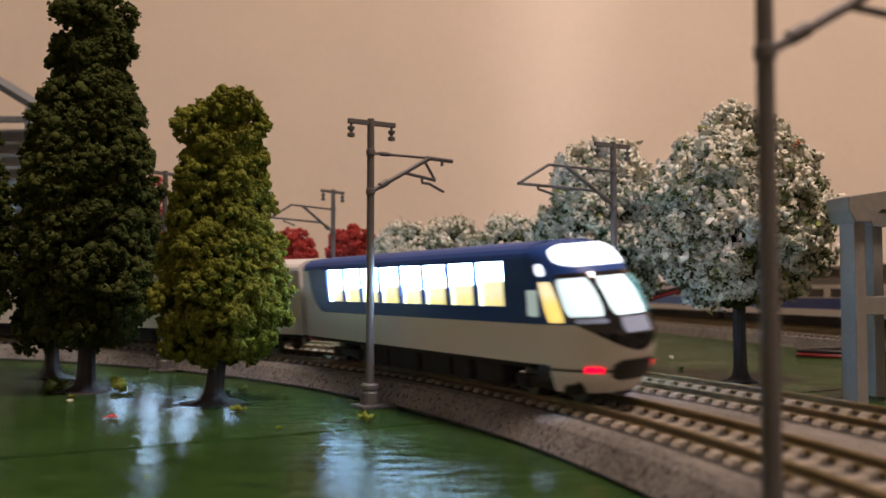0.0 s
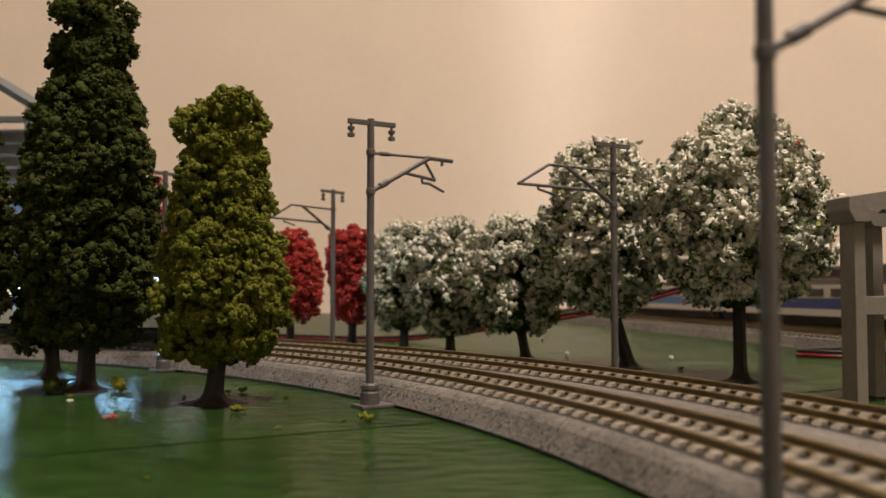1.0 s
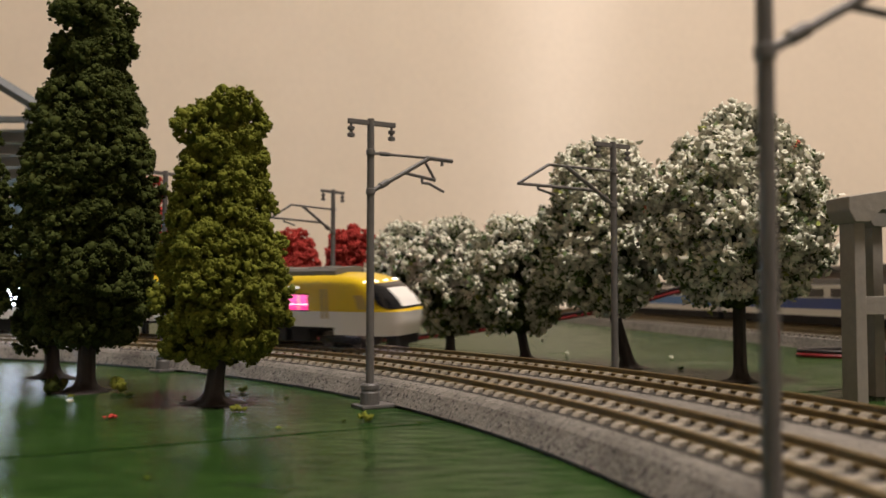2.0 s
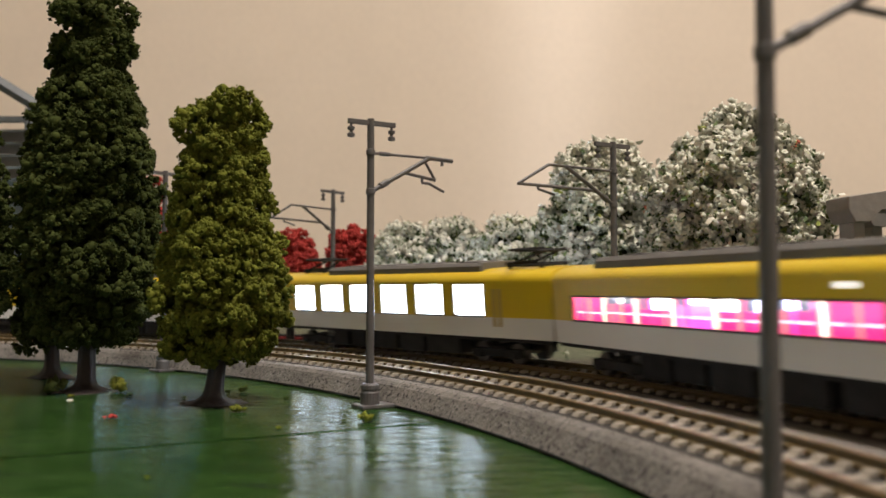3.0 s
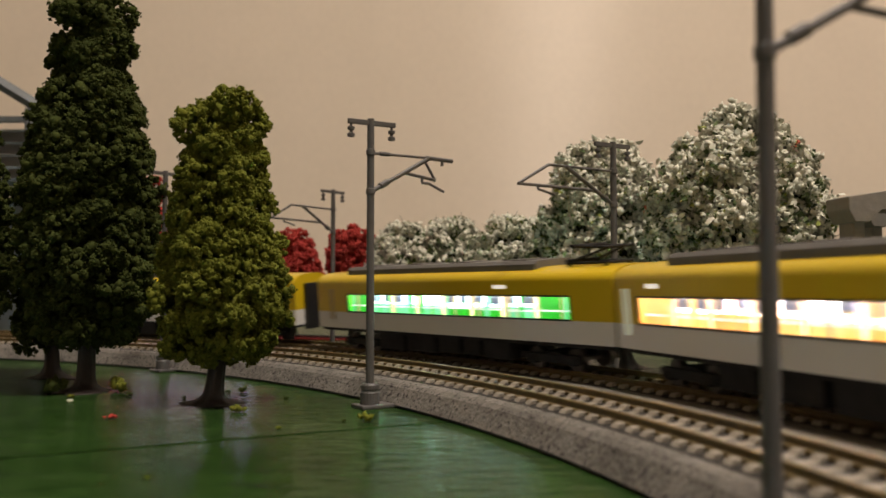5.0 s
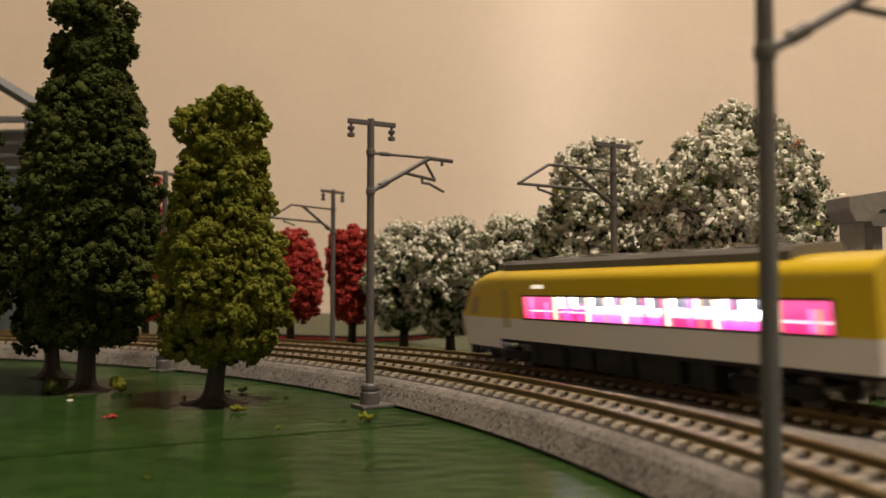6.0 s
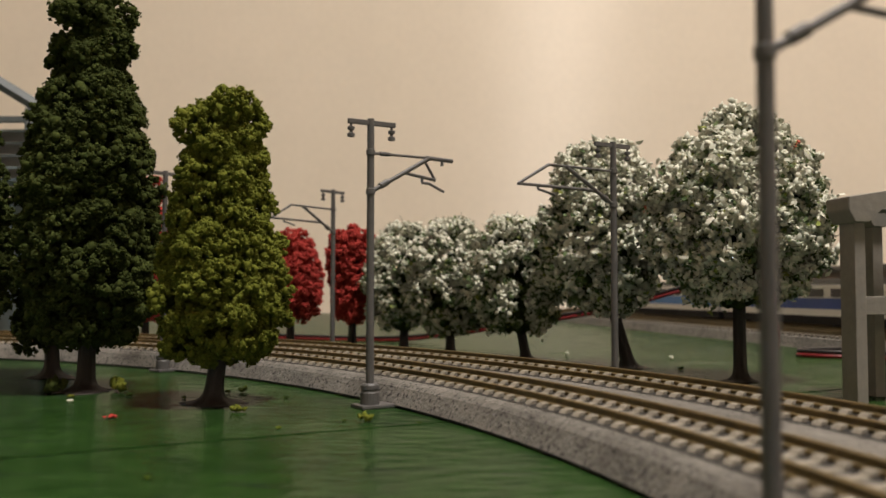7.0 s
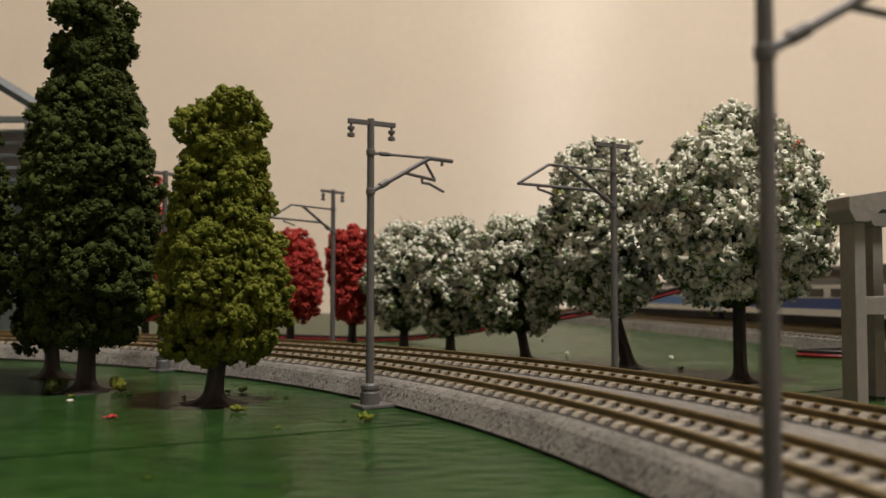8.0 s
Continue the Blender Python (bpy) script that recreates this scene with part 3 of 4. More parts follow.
def inner_lumps(profile, size, mat, rng, center):
    """Rough lumps that fill the inside of a crown."""
    n = 800
    zs = np.array([p[0] for p in profile])
    rs = np.array([p[1] for p in profile])
    z = rng.uniform(zs[0] + size * 0.5, zs[-1] - size * 1.3, n)
    r = np.maximum(np.interp(z, zs, rs) - size * 1.75, 0.3) * rng.uniform(0.5, 1.0, n)
    a = rng.uniform(0, 2 * math.pi, n)
    pts = np.stack([center[0] + r * np.cos(a), center[1] + r * np.sin(a), z], 1)
    return grains("inner_crown", pts, size * rng.uniform(0.30, 0.55, n), mat, rng, 0.5)


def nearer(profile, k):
    """A crown outline scaled by k about the lens height, to look the same from the camera."""
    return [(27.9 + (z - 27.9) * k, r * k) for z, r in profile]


OCTA_V = np.array([[1, 0, 0], [-1, 0, 0], [0, 1, 0], [0, -1, 0], [0, 0, 1], [0, 0, -1]], float)
OCTA_F = np.array([[0, 2, 4], [2, 1, 4], [1, 3, 4], [3, 0, 4], [2, 0, 5], [1, 2, 5], [3, 1, 5], [0, 3, 5]])


def crumbs(name, centers, sizes, mat, rng, jag=0.5):
    """One mesh of very many angular foam crumbs."""
    n = len(centers)
    q = OCTA_V[None] * (1 + rng.uniform(-jag, jag, (n, 6, 1))) + rng.normal(0, 0.22, (n, 6, 3))
    ang = rng.uniform(0, 2 * math.pi, n)
    tip = rng.uniform(-0.9, 0.9, n)
    c, s = np.cos(tip)[:, None], np.sin(tip)[:, None]
    q = np.stack([q[:, :, 0], q[:, :, 1] * c - q[:, :, 2] * s, q[:, :, 1] * s + q[:, :, 2] * c], 2)
    c, s = np.cos(ang)[:, None], np.sin(ang)[:, None]
    q = np.stack([q[:, :, 0] * c - q[:, :, 1] * s, q[:, :, 0] * s + q[:, :, 1] * c, q[:, :, 2]], 2)
    q = q * np.asarray(sizes)[:, None, None] + centers[:, None, :]
    faces = (OCTA_F[None] + (np.arange(n) * 6)[:, None, None]).reshape(-1).astype(np.int32)
    return raw_mesh(name, q.reshape(-1, 3) * U, faces, 3, mat)


def spread_clumps(profile, count, clump_r, rng, center):
    """Clump centres spread evenly over the outside of a crown, so that dark gaps stay between them."""
    zs = np.array([p[0] for p in profile])
    rs = np.array([p[1] for p in profile])
    got = np.empty((0, 3))
    for i in range(count):
        m = 24
        z = rng.uniform(zs[0] + clump_r * 0.3, zs[-1] - clump_r * 0.75, m)
        keep = rng.uniform(0, 1, m) < np.interp(z, zs, rs) / rs.max() + 0.05
        keep[0] = True
        z = z[keep]
        r = np.maximum(np.interp(z, zs, rs) - clump_r * 0.98, 0.4)
        r = np.where(z > zs[-1] - clump_r * 1.3, r * rng.uniform(0, 1, len(z)), r)
        a = rng.uniform(0, 2 * math.pi, len(z))
        c = np.stack([center[0] + r * np.cos(a), center[1] + r * np.sin(a), z], 1)
        if len(got):
            d = (c[:, None] - got[None]) * np.array([1, 1, 1.35])
            k = int(np.argmin(-np.min((d ** 2).sum(2), axis=1)))
        else:
            k = 0
        got = np.vstack([got, c[k]])
    return got


def unit(v):
    return v / np.linalg.norm(v, axis=-1, keepdims=True)


def foam_tree(seed, x, y, profile, leaf, label, group, count, clump_r, lumps, per, crumb_r, trunk_r, lean=(0, 0)):
    """A model tree of flocked foam: clumps stand out of a shaded core, each of lumps that are covered with fine crumbs."""
    rng = np.random.default_rng(seed)
    tree = empty("model_tree", label, "tree", group, mm(x, y))
    bm = bmesh.new()
    trunk(bm, trunk_r, trunk_r * 0.75, profile[0][0] + 8, rng, lean)
    part("trunk", bm, BARK, tree, smooth=True)
    mesh_part("inner_crown", inner_lumps(profile, clump_r, leaf, rng, lean), tree, "inner foam of the crown")
    cc = spread_clumps(profile, count, clump_r, rng, lean)
    cr = clump_r * rng.uniform(0.65, 1.15, count)
    out = np.stack([cc[:, 0] - lean[0], cc[:, 1] - lean[1], np.zeros(count)], 1)
    out = out / (np.linalg.norm(out, axis=1)[:, None] + 0.01) + np.array([0, 0, 0.25])
    d = unit(unit(rng.normal(size=(count, lumps, 3))) + out[:, None] * 0.45)
    sub = cc[:, None] + d * np.array([1.08, 1.08, 0.74]) * (cr[:, None, None] * rng.uniform(0.62, 1.0, (count, lumps, 1)))
    sub, d = sub.reshape(-1, 3), d.reshape(-1, 3)
    sr = clump_r * 0.15 * rng.uniform(0.6, 1.35, len(sub))
    mesh_part("crown", grains("crown", sub, sr, leaf, rng, 0.35), tree)
    e = unit(unit(rng.normal(size=(len(sub), per, 3))) + d[:, None] * 0.7)
    pts = (sub[:, None] + e * sr[:, None, None] * rng.uniform(0.8, 1.3, (len(sub), per, 1))).reshape(-1, 3)
    me = crumbs("crumb_layer", pts, crumb_r * rng.uniform(0.5, 1.35, len(pts)), leaf, rng)
    tagged(mesh_part("crumb_layer", me, tree, "fine foam crumbs on the crown"), kind="stuff")
    return tree


def blossom_tree(seed, x, y, profile, label, clumps, per, lean=(0, 0), trunk_r=2.6, size=1.0, pink=0, white=0.34, fresh=0.08):
    rng = np.random.default_rng(seed)
    tree = empty("blossom_tree", label, "tree", "white blossom trees", mm(x, y))
    bm = bmesh.new()
    trunk(bm, trunk_r, trunk_r * 0.85, profile[0][0] + 12, rng, lean, 1.5)
    part("trunk", bm, BARK, tree, smooth=True)
    # core in a darker green, which puts shade into the gaps between blossoms
    mesh_part("inner_crown", inner_lumps(profile, 4.2, LEAF_DARK, rng, lean), tree, "inner crown lumps, dark green for the shade in its gaps")
    profile = [(z + (1.0 if i else 0), r + 0.9) for i, (z, r) in enumerate(profile)]
    pts, cc, cr = crown_points(profile, clumps, per, 3.3 * size, rng, lean)
    up = (pts[:, 2] - profile[0][0]) / (profile[-1][0] - profile[0][0])
    pick = rng.uniform(0, 1, len(pts)) < white + 0.30 * (up - 0.3)
    flowers, leaves = pts[pick], pts[~pick]
    nf = len(flowers)
    fs = size * rng.uniform(0.6, 1.75, nf)
    # each blossom is a ruffled scrap: a few torn foam crumbs with bent petals round them
    c5 = (flowers[:, None] + rng.normal(0, 0.55, (nf, 6, 3)) * fs[:, None, None]).reshape(-1, 3)
    mesh_part("blossom", crumbs("blossom", c5, np.repeat(fs, 6) * 0.62 * rng.uniform(0.6, 1.4, len(c5)), WHITE_BLOSSOM, rng, 0.55), tree, "white blossom scraps")
    p4 = (flowers[:, None] + rng.normal(0, 0.72, (nf, 5, 3)) * fs[:, None, None]).reshape(-1, 3)
    mesh_part("petals", leaf_flakes("petals", p4, np.repeat(fs, 5) * 0.66 * rng.uniform(0.6, 1.4, len(p4)), WHITE_BLOSSOM, rng), tree, "loose white petals")
    lv = (leaves[:, None] + rng.normal(0, 0.7 * size, (len(leaves), 4, 3))).reshape(-1, 3)
    young = rng.uniform(0, 1, len(lv)) < fresh
    mesh_part("leaves", leaf_flakes("leaves", lv[~young], 0.70 * size * rng.uniform(0.5, 1.5, (~young).sum()), LEAF_BLOSSOM, rng), tree, "small grey-green leaves")
    mesh_part("young_leaves", leaf_flakes("young_leaves", lv[young], 0.75 * size * rng.uniform(0.6, 1.5, young.sum()), LEAF_FRESH, rng), tree, "small yellow-green leaves")
    tw = bmesh.new()
    for i in range(60):
        k = rng.integers(0, len(cc))
        p = Vector(cc[k])
        o = Vector((p.x - lean[0], p.y - lean[1], rng.uniform(-6, 8)))
        o.normalize()
        b = p + o * (cr[k] + rng.uniform(0.0, 2.0))
        e = b + (o + Vector(rng.normal(0, 0.5, 3))).normalized() * rng.uniform(1.0, 4.0)
        tube(tw, p, b, 0.15, 0.11, 5)
        tube(tw, b, e, 0.11, 0.07, 5)
    tagged(part("twig_growth", tw, TWIG, tree), kind="stuff")
    if pink:
        k = rng.choice(len(pts), pink)
        pk = (pts[k][:, None] + rng.normal(0, 0.55, (pink, 7, 3))).reshape(-1, 3)
        mesh_part("pink_blossom", crumbs("pink_blossom", pk, 0.55 * rng.uniform(0.6, 1.3, len(pk)), CORAL, rng), tree, "coral pink blossom")
    return tree


TALL = [(12, 11), (19, 16.5), (32, 18.3), (48, 18.6), (62, 17.6), (76, 14.8), (90, 12.4), (102, 11.0), (113, 9.6), (119, 7.0)]
foam_tree(11, -98.5, 244.4, TALL, LEAF_DARK, "tall dark green model conifer on the mat", "green trees", 84, 7.4, 84, 9, 0.42, 2.5, (0.4, 0))
foam_tree(12, -124.6, 282.1, [(9, 9), (16, 12.5), (40, 13.5), (62, 12.5), (78, 10.5), (93, 6)], LEAF_DARK, "dark green model tree behind a taller one", "green trees", 75, 5.6, 48, 7, 0.46, 2.4)
foam_tree(13, -142, 264, [(18, 9), (26, 13.5), (50, 13), (62, 11), (74, 8), (84, 4)], LEAF_DARK, "dark green model tree at the mat's edge", "green trees", 66, 5.6, 48, 7, 0.46, 2.4)
foam_tree(14, -56.5, 216.8, [(11, 8), (15, 14.5), (22, 16.8), (34, 15), (46, 13), (60, 12), (68, 11.6), (74, 10.2), (78.5, 6.5)], LEAF_LIGHT, "olive green cylindrical model tree beside the track", "green trees", 80, 6.0, 84, 10, 0.35, 2.3, (2.2, 0))
RED = [(10, 9), (15, 17), (28, 20), (42, 19), (54, 15), (61, 10), (65, 4)]
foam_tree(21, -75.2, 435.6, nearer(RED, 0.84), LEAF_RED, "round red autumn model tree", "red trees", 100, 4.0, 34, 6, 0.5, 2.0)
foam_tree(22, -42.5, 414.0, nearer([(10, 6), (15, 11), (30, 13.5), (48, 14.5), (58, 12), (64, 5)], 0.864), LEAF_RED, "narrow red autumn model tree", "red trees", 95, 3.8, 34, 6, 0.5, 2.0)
foam_tree(23, -141.5, 420.0, [(14, 8), (22, 13), (45, 14), (66, 11), (80, 7), (85, 3)], LEAF_RED, "tall red autumn model tree", "red trees", 95, 3.8, 34, 6, 0.5, 2.0)
blossom_tree(31, 90.6, 269.9, [(22, 8), (28, 18), (36, 25.5), (46, 27.5), (56, 26.0), (66, 21), (75, 14), (82, 5)], "large white blossoming model tree with coral specks", 430, 22, (0, 0), 2.0, 1.0, 26, 0.40, 0.14)
blossom_tree(32, 66.4, 314.3, [(20, 8), (27, 17), (40, 23), (55, 22.5), (68, 17), (77, 10), (80, 5)], "white blossoming model tree with a leaning trunk", 330, 22, (-9, 0), 2.3, 1.05, 0, 0.36)
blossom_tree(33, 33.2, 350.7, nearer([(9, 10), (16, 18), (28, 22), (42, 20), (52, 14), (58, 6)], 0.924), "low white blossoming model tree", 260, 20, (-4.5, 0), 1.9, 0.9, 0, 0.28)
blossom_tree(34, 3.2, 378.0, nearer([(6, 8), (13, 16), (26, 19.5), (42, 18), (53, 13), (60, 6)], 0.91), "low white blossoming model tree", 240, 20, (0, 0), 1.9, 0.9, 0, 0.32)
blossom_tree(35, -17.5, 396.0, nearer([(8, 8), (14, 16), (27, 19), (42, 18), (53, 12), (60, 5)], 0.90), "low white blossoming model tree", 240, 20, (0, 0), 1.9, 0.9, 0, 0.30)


# ---- viaduct pier, steel hall, far track and cables ----
def pier():
    p = empty("viaduct_pier", "grey plastic viaduct pier with haunched cap beam", "pier", at=mm(100.1, 214, 0, 8))
    for x, y in ((0, 0), (36, 0), (14.3, 14.1), (50.3, 14.1)):
        bm = bmesh.new()
        box(bm, x, x + 2.9, y, y + 6.3, 0, 45, 0.25)
        part("column", bm, CONCRETE, p)
    bm = bmesh.new()
    box(bm, 2.85, 36.05, 0.8, 5.0, 21.7, 26.2, 0.2)
    part("cross_beam", bm, CONCRETE, p)
    for d, y0, y1 in ((0.0, -1.6, 8.2), (14.3, 12.6, 22.0)):
        bm = bmesh.new()
        out = [(-2.3, 50.5), (15, 53.0), (41.2, 53.0), (41.2, 47.2), (39.4, 44.2), (35.4, 44.2), (32.0, 47.6), (6.2, 47.6), (3.1, 44.2), (-0.6, 44.2), (-2.3, 47.2)]
        a = [bm.verts.new((x + d, y0, z)) for x, z in out]
        b = [bm.verts.new((x + d, y1, z)) for x, z in out]
        bm.faces.new(a)
        bm.faces.new(b[::-1])
        for i in range(len(out)):
            k = (i + 1) % len(out)
            bm.faces.new((a[i], b[i], b[k], a[k]))
        bmesh.ops.bevel(bm, geom=list(bm.edges), offset=0.25, segments=1, affect="EDGES")
        part("cap_beam", bm, CONCRETE, p)


pier()


def steel_hall():
    hall = empty("steel_hall", "blue-grey steel model station hall with sloping roof", "model building", at=mm(-215, 430))
    for y in (0, 60):
        for x in (12, -60):
            bm = bmesh.new()
            box(bm, x - 2, x + 2, y - 2, y + 2, 0, 117, 0.3)
            part("post", bm, STEEL_BLUE, hall)
        if y:
            continue
        bm = bmesh.new()
        tube(bm, (18, y, 116.5), (-24, y, 142), 3.0, n=4)
        tube(bm, (-66, y, 116.5), (-24, y, 142), 3.0, n=4)
        part("rafter", bm, STEEL_BLUE, hall)
        bm = bmesh.new()
        box(bm, -62, 14, y - 1.5, y + 1.5, 110, 113, 0.3)
        part("tie_beam", bm, STEEL_BLUE, hall)
    for i in range(5):
        bm = bmesh.new()
        z = 106 - i * 6
        box(bm, -58, 10, 4 + i * 1.0, 56, z, z + 1.4, 0.2)
        part("louvre", bm, ROOF_PANE, hall)
    bm = bmesh.new()
    box(bm, -58, 9.5, 54, 58, 0, 78, 0.3)
    part("back_wall", bm, ROOF_PANE, hall)


steel_hall()


def straight_frame():
    d = Vector((-0.2, 1.0, 0)).normalized()
    return Vector((172, 413, 0)), d, Vector((d.y, -d.x, 0))


def far_track():
    p, d, o = straight_frame()
    far = tagged(new("yard_track"), "straight grey model yard tracks behind the trees", "track", kind="structure")

    def strip(name, prof, a, b, mat):
        vs = []
        for s in (a, b):
            for u, z in prof:
                vs.append(p + d * s + o * u + Vector((0, 0, z)))
        n = len(prof)
        fs = [(j, (j + 1) % n, n + (j + 1) % n, n + j) for j in range(n)] + [tuple(range(n))[::-1], tuple(range(n, 2 * n))]
        mesh_part(name, to_mesh(name, vs, fs, mat), far)

    strip("ballast_bed", [(0, 0), (2.2, 5.2), (96, 5.2), (98, 0)], -150, 560, BALLAST)
    tie_v, tie_f = [], []
    for c in (15, 48, 81):
        # the painted tie-gap shade again, under the yard ties
        strip("rail_bed", [(c - 8, 5.2), (c - 8, 5.9), (c + 8, 5.9), (c + 8, 5.2)], -150, 560, GAP_SHADE)
        for s in (-4.5, 4.5):
            strip("rail", [(c + s - 0.5, 6.3), (c + s - 0.5, 8.4), (c + s + 0.5, 8.4), (c + s + 0.5, 6.3)], -150, 560, RAIL_SIDE)
        for i in range(145):
            q = p + d * (-148 + i * 4.85)
            k = len(tie_v)
            for z in (5.3, 6.5):
                for s, u in ((-1.1, -8.5), (1.1, -8.5), (1.1, 8.5), (-1.1, 8.5)):
                    tie_v.append(q + d * s + o * (c + u) + Vector((0, 0, z)))
            tie_f += [tuple(k + j for j in g) for g in ((3, 2, 1, 0), (4, 5, 6, 7), (0, 1, 5, 4), (1, 2, 6, 5), (2, 3, 7, 6), (3, 0, 4, 7))]
    tagged(mesh_part("yard_ties", to_mesh("yard_ties", tie_v, tie_f, TIE), far), kind="stuff")


far_track()


def yard_shed():
    p, d, o = straight_frame()
    q = p + d * 60 + o * 150
    shed = empty("yard_shed", "long low brown-grey model shed behind the yard tracks", "model building", at=mm(q.x, q.y, 0, math.degrees(math.atan2(d.y, d.x))))
    bm = bmesh.new()
    box(bm, -170, 260, -22, 22, 0, 40, 0.5)
    part("wall", bm, SHED, shed)
    bm = bmesh.new()
    box(bm, -174, 264, -26, 26, 40, 44, 0.8)
    part("roof", bm, ROOF_GREY, shed)
    for i in range(9):
        bm = bmesh.new()
        x = -150 + i * 45
        box(bm, x, x + 18, 21.5, 22.4, 14, 30, 0.2)
        part("door", bm, DOOR_PALE, shed)


def parked_cars():
    p, d, o = straight_frame()
    rz = math.degrees(math.atan2(d.y, d.x))
    for i, (s, band) in enumerate(((-60, PARK_BLUE), (84, PARK_BLUE), (228, PARK_SKY))):
        q = p + d * s + o * 48
        car = empty("parked_railcar", "white model railcar with a blue band, parked on the yard track", "railcar", "parked railcars", mm(q.x, q.y, 8.4, rz))
        for name, z0, z1, w, mat in (("underframe", 1.0, 5.5, 8, UNDER), ("lower_body", 5.5, 9.2, 9.2, CREAM), ("band", 9.2, 15.0, 9.25, band), ("upper_body", 15.0, 22.0, 9.2, CREAM), ("roof", 22.0, 25.0, 7.6, ROOF_GREY)):
            bm = bmesh.new()
            box(bm, -69, 69, -w, w, z0, z1, 0.5 if name in ("roof",) else 0.12)
            part(name, bm, mat, car)
        for k in range(6):
            bm = bmesh.new()
            box(bm, -58 + k * 20, -44 + k * 20, -9.4, 9.4, 15.6, 20.0, 0.15)
            part("window", bm, DARK_GLASS, car)
        for x in (-46, 46):
            for w in (-7, 7):
                bm = bmesh.new()
                tube(bm, (x + w, -4.6, 2.6), (x + w, 4.6, 2.6), 2.6, n=16)
                part("wheelset", bm, WHEEL, car)


parked_cars()
yard_shed()


def cable(name, pts, r, mat, label):
    cu = bpy.data.curves.new(name, "CURVE")
    cu.dimensions = "3D"
    cu.bevel_depth, cu.bevel_resolution, cu.resolution_u = r * U, 3, 10
    sp = cu.splines.new("BEZIER")
    sp.bezier_points.add(len(pts) - 1)
    for b, q in zip(sp.bezier_points, pts):
        b.co = Vector(q) * U
        b.handle_left_type = b.handle_right_type = "AUTO"
    cu.materials.append(mat)
    return tagged(new(name, cu), label, "cable", "track feeder cables")


RUN = [(-130, 505, 0.8), (-94, 496, 0.8), (-26, 474, 0.8), (0, 450, 4.5), (24, 432, 8.6), (55, 418, 14), (84, 408, 20), (112, 398, 28), (130, 397, 29), (146, 399, 22), (152, 402, 10), (155, 410, 0.8)]
cable("feeder_cable", RUN, 0.85, CABLE_RED, "thin red feeder cable running behind the trees")
cable("feeder_cable", [(x, y + 0.8, z + 1.6) for x, y, z in RUN], 0.85, CABLE_BLACK, "thin black feeder cable beside a red one")
RUN2 = [(200, 330, 0.85), (172, 352, 0.85), (152, 362, 0.85), (148, 369, 0.85), (160, 376, 0.85), (176, 380, 0.85)]
cable("feeder_cable", RUN2, 0.85, CABLE_RED, "loop of red feeder cable on the mat")
cable("feeder_cable", [(x + 0.6, y + 0.8, z + 1.7) for x, y, z in RUN2], 0.85, CABLE_BLACK, "loop of black feeder cable on a red one")

# crumbs of foam on the mat
def crumb(seed, x, y, r, mat, label):
    rng = np.random.default_rng(seed)
    n = 14
    pts = rng.normal(0, r * 0.45, (n, 3))
    pts[:, 2] = np.abs(pts[:, 2]) * 0.6 + r * 0.25
    me = grains("foam_crumb", pts, r * 0.42 * rng.uniform(0.6, 1.2, n), mat, rng)
    low = min(v.co.z for v in me.vertices)
    ob = mesh_part("foam_crumb", me, None, m=mm(x, y, -low / U))
    tagged(ob, label, "foam crumb", "foam crumbs")


crumb(1, -71.4, 191.4, 1.0, LEAF_RED, "red foam crumb on the green mat")
crumb(2, -16, 187, 1.6, LEAF_LIGHT, "olive foam crumb on the green mat")
crumb(3, -47, 202, 1.2, LEAF_LIGHT, "olive foam crumb on the green mat")
crumb(4, -89, 242, 2.6, LEAF_LIGHT, "olive foam tuft beside a tree")
crumb(5, -92, 219, 0.8, WHITE_BLOSSOM, "white foam crumb on the green mat")
crumb(6, -54, 240, 1.1, LEAF_DARK, "dark foam crumb on the green mat")
crumb(7, 91, 352, 1.0, WHITE_BLOSSOM, "white foam crumb behind the track")
crumb(8, 82, 306, 1.0, LEAF_DARK, "dark foam crumb behind the track")
crumb(9, 52, 372, 1.2, WHITE_BLOSSOM, "white foam crumb behind the track")
crumb(10, -103, 236, 3.0, LEAF_DARK, "dark foam tuft at a tree's foot")

for seed, x, y, r in ((11, -20.7, 187, 0.55), (12, -33, 178, 0.5), (13, -58, 238, 0.7), (14, -5, 184, 0.45), (15, -43.6, 131, 0.35), (16, -66, 226, 0.6), (17, -40, 226, 0.6), (18, -96, 228, 0.8), (19, -82, 232, 0.9), (20, -107, 243, 1.2)):
    crumb(seed, x, y, r, LEAF_LIGHT if seed % 3 == 0 else LEAF_DARK, "olive foam speck on the green mat" if seed % 3 == 0 else "dark green foam speck on the green mat")


# ---- trains ----
def strip_loft(rows, xs, skip=()):
    """A sheet over profile rows (y, z) and stations xs, without the cells (row, column) in skip; cut cells get reveals."""
    bm = bmesh.new()
    g = [[bm.verts.new((x, y, z)) for y, z in rows] for x in xs]
    for i in range(len(xs) - 1):
        for j in range(len(rows) - 1):
            if (j, i) in skip:
                q = [rows[j], rows[j + 1]]
                inn = [(y - math.copysign(0.7, y), z) for y, z in q]
                a = [bm.verts.new((x, *r)) for x in (xs[i], xs[i + 1]) for r in inn]
                o = [g[i][j], g[i][j + 1], g[i + 1][j], g[i + 1][j + 1]]
                for s, t in ((0, 1), (1, 3), (3, 2), (2, 0)):
                    bm.faces.new((o[s], o[t], a[t], a[s]))
            else:
                bm.faces.new((g[i][j], g[i + 1][j], g[i + 1][j + 1], g[i][j + 1]))
    return bm


def end_cap(bm, rows, x):
    bm.faces.new([bm.verts.new((x, y, z)) for y, z in rows])


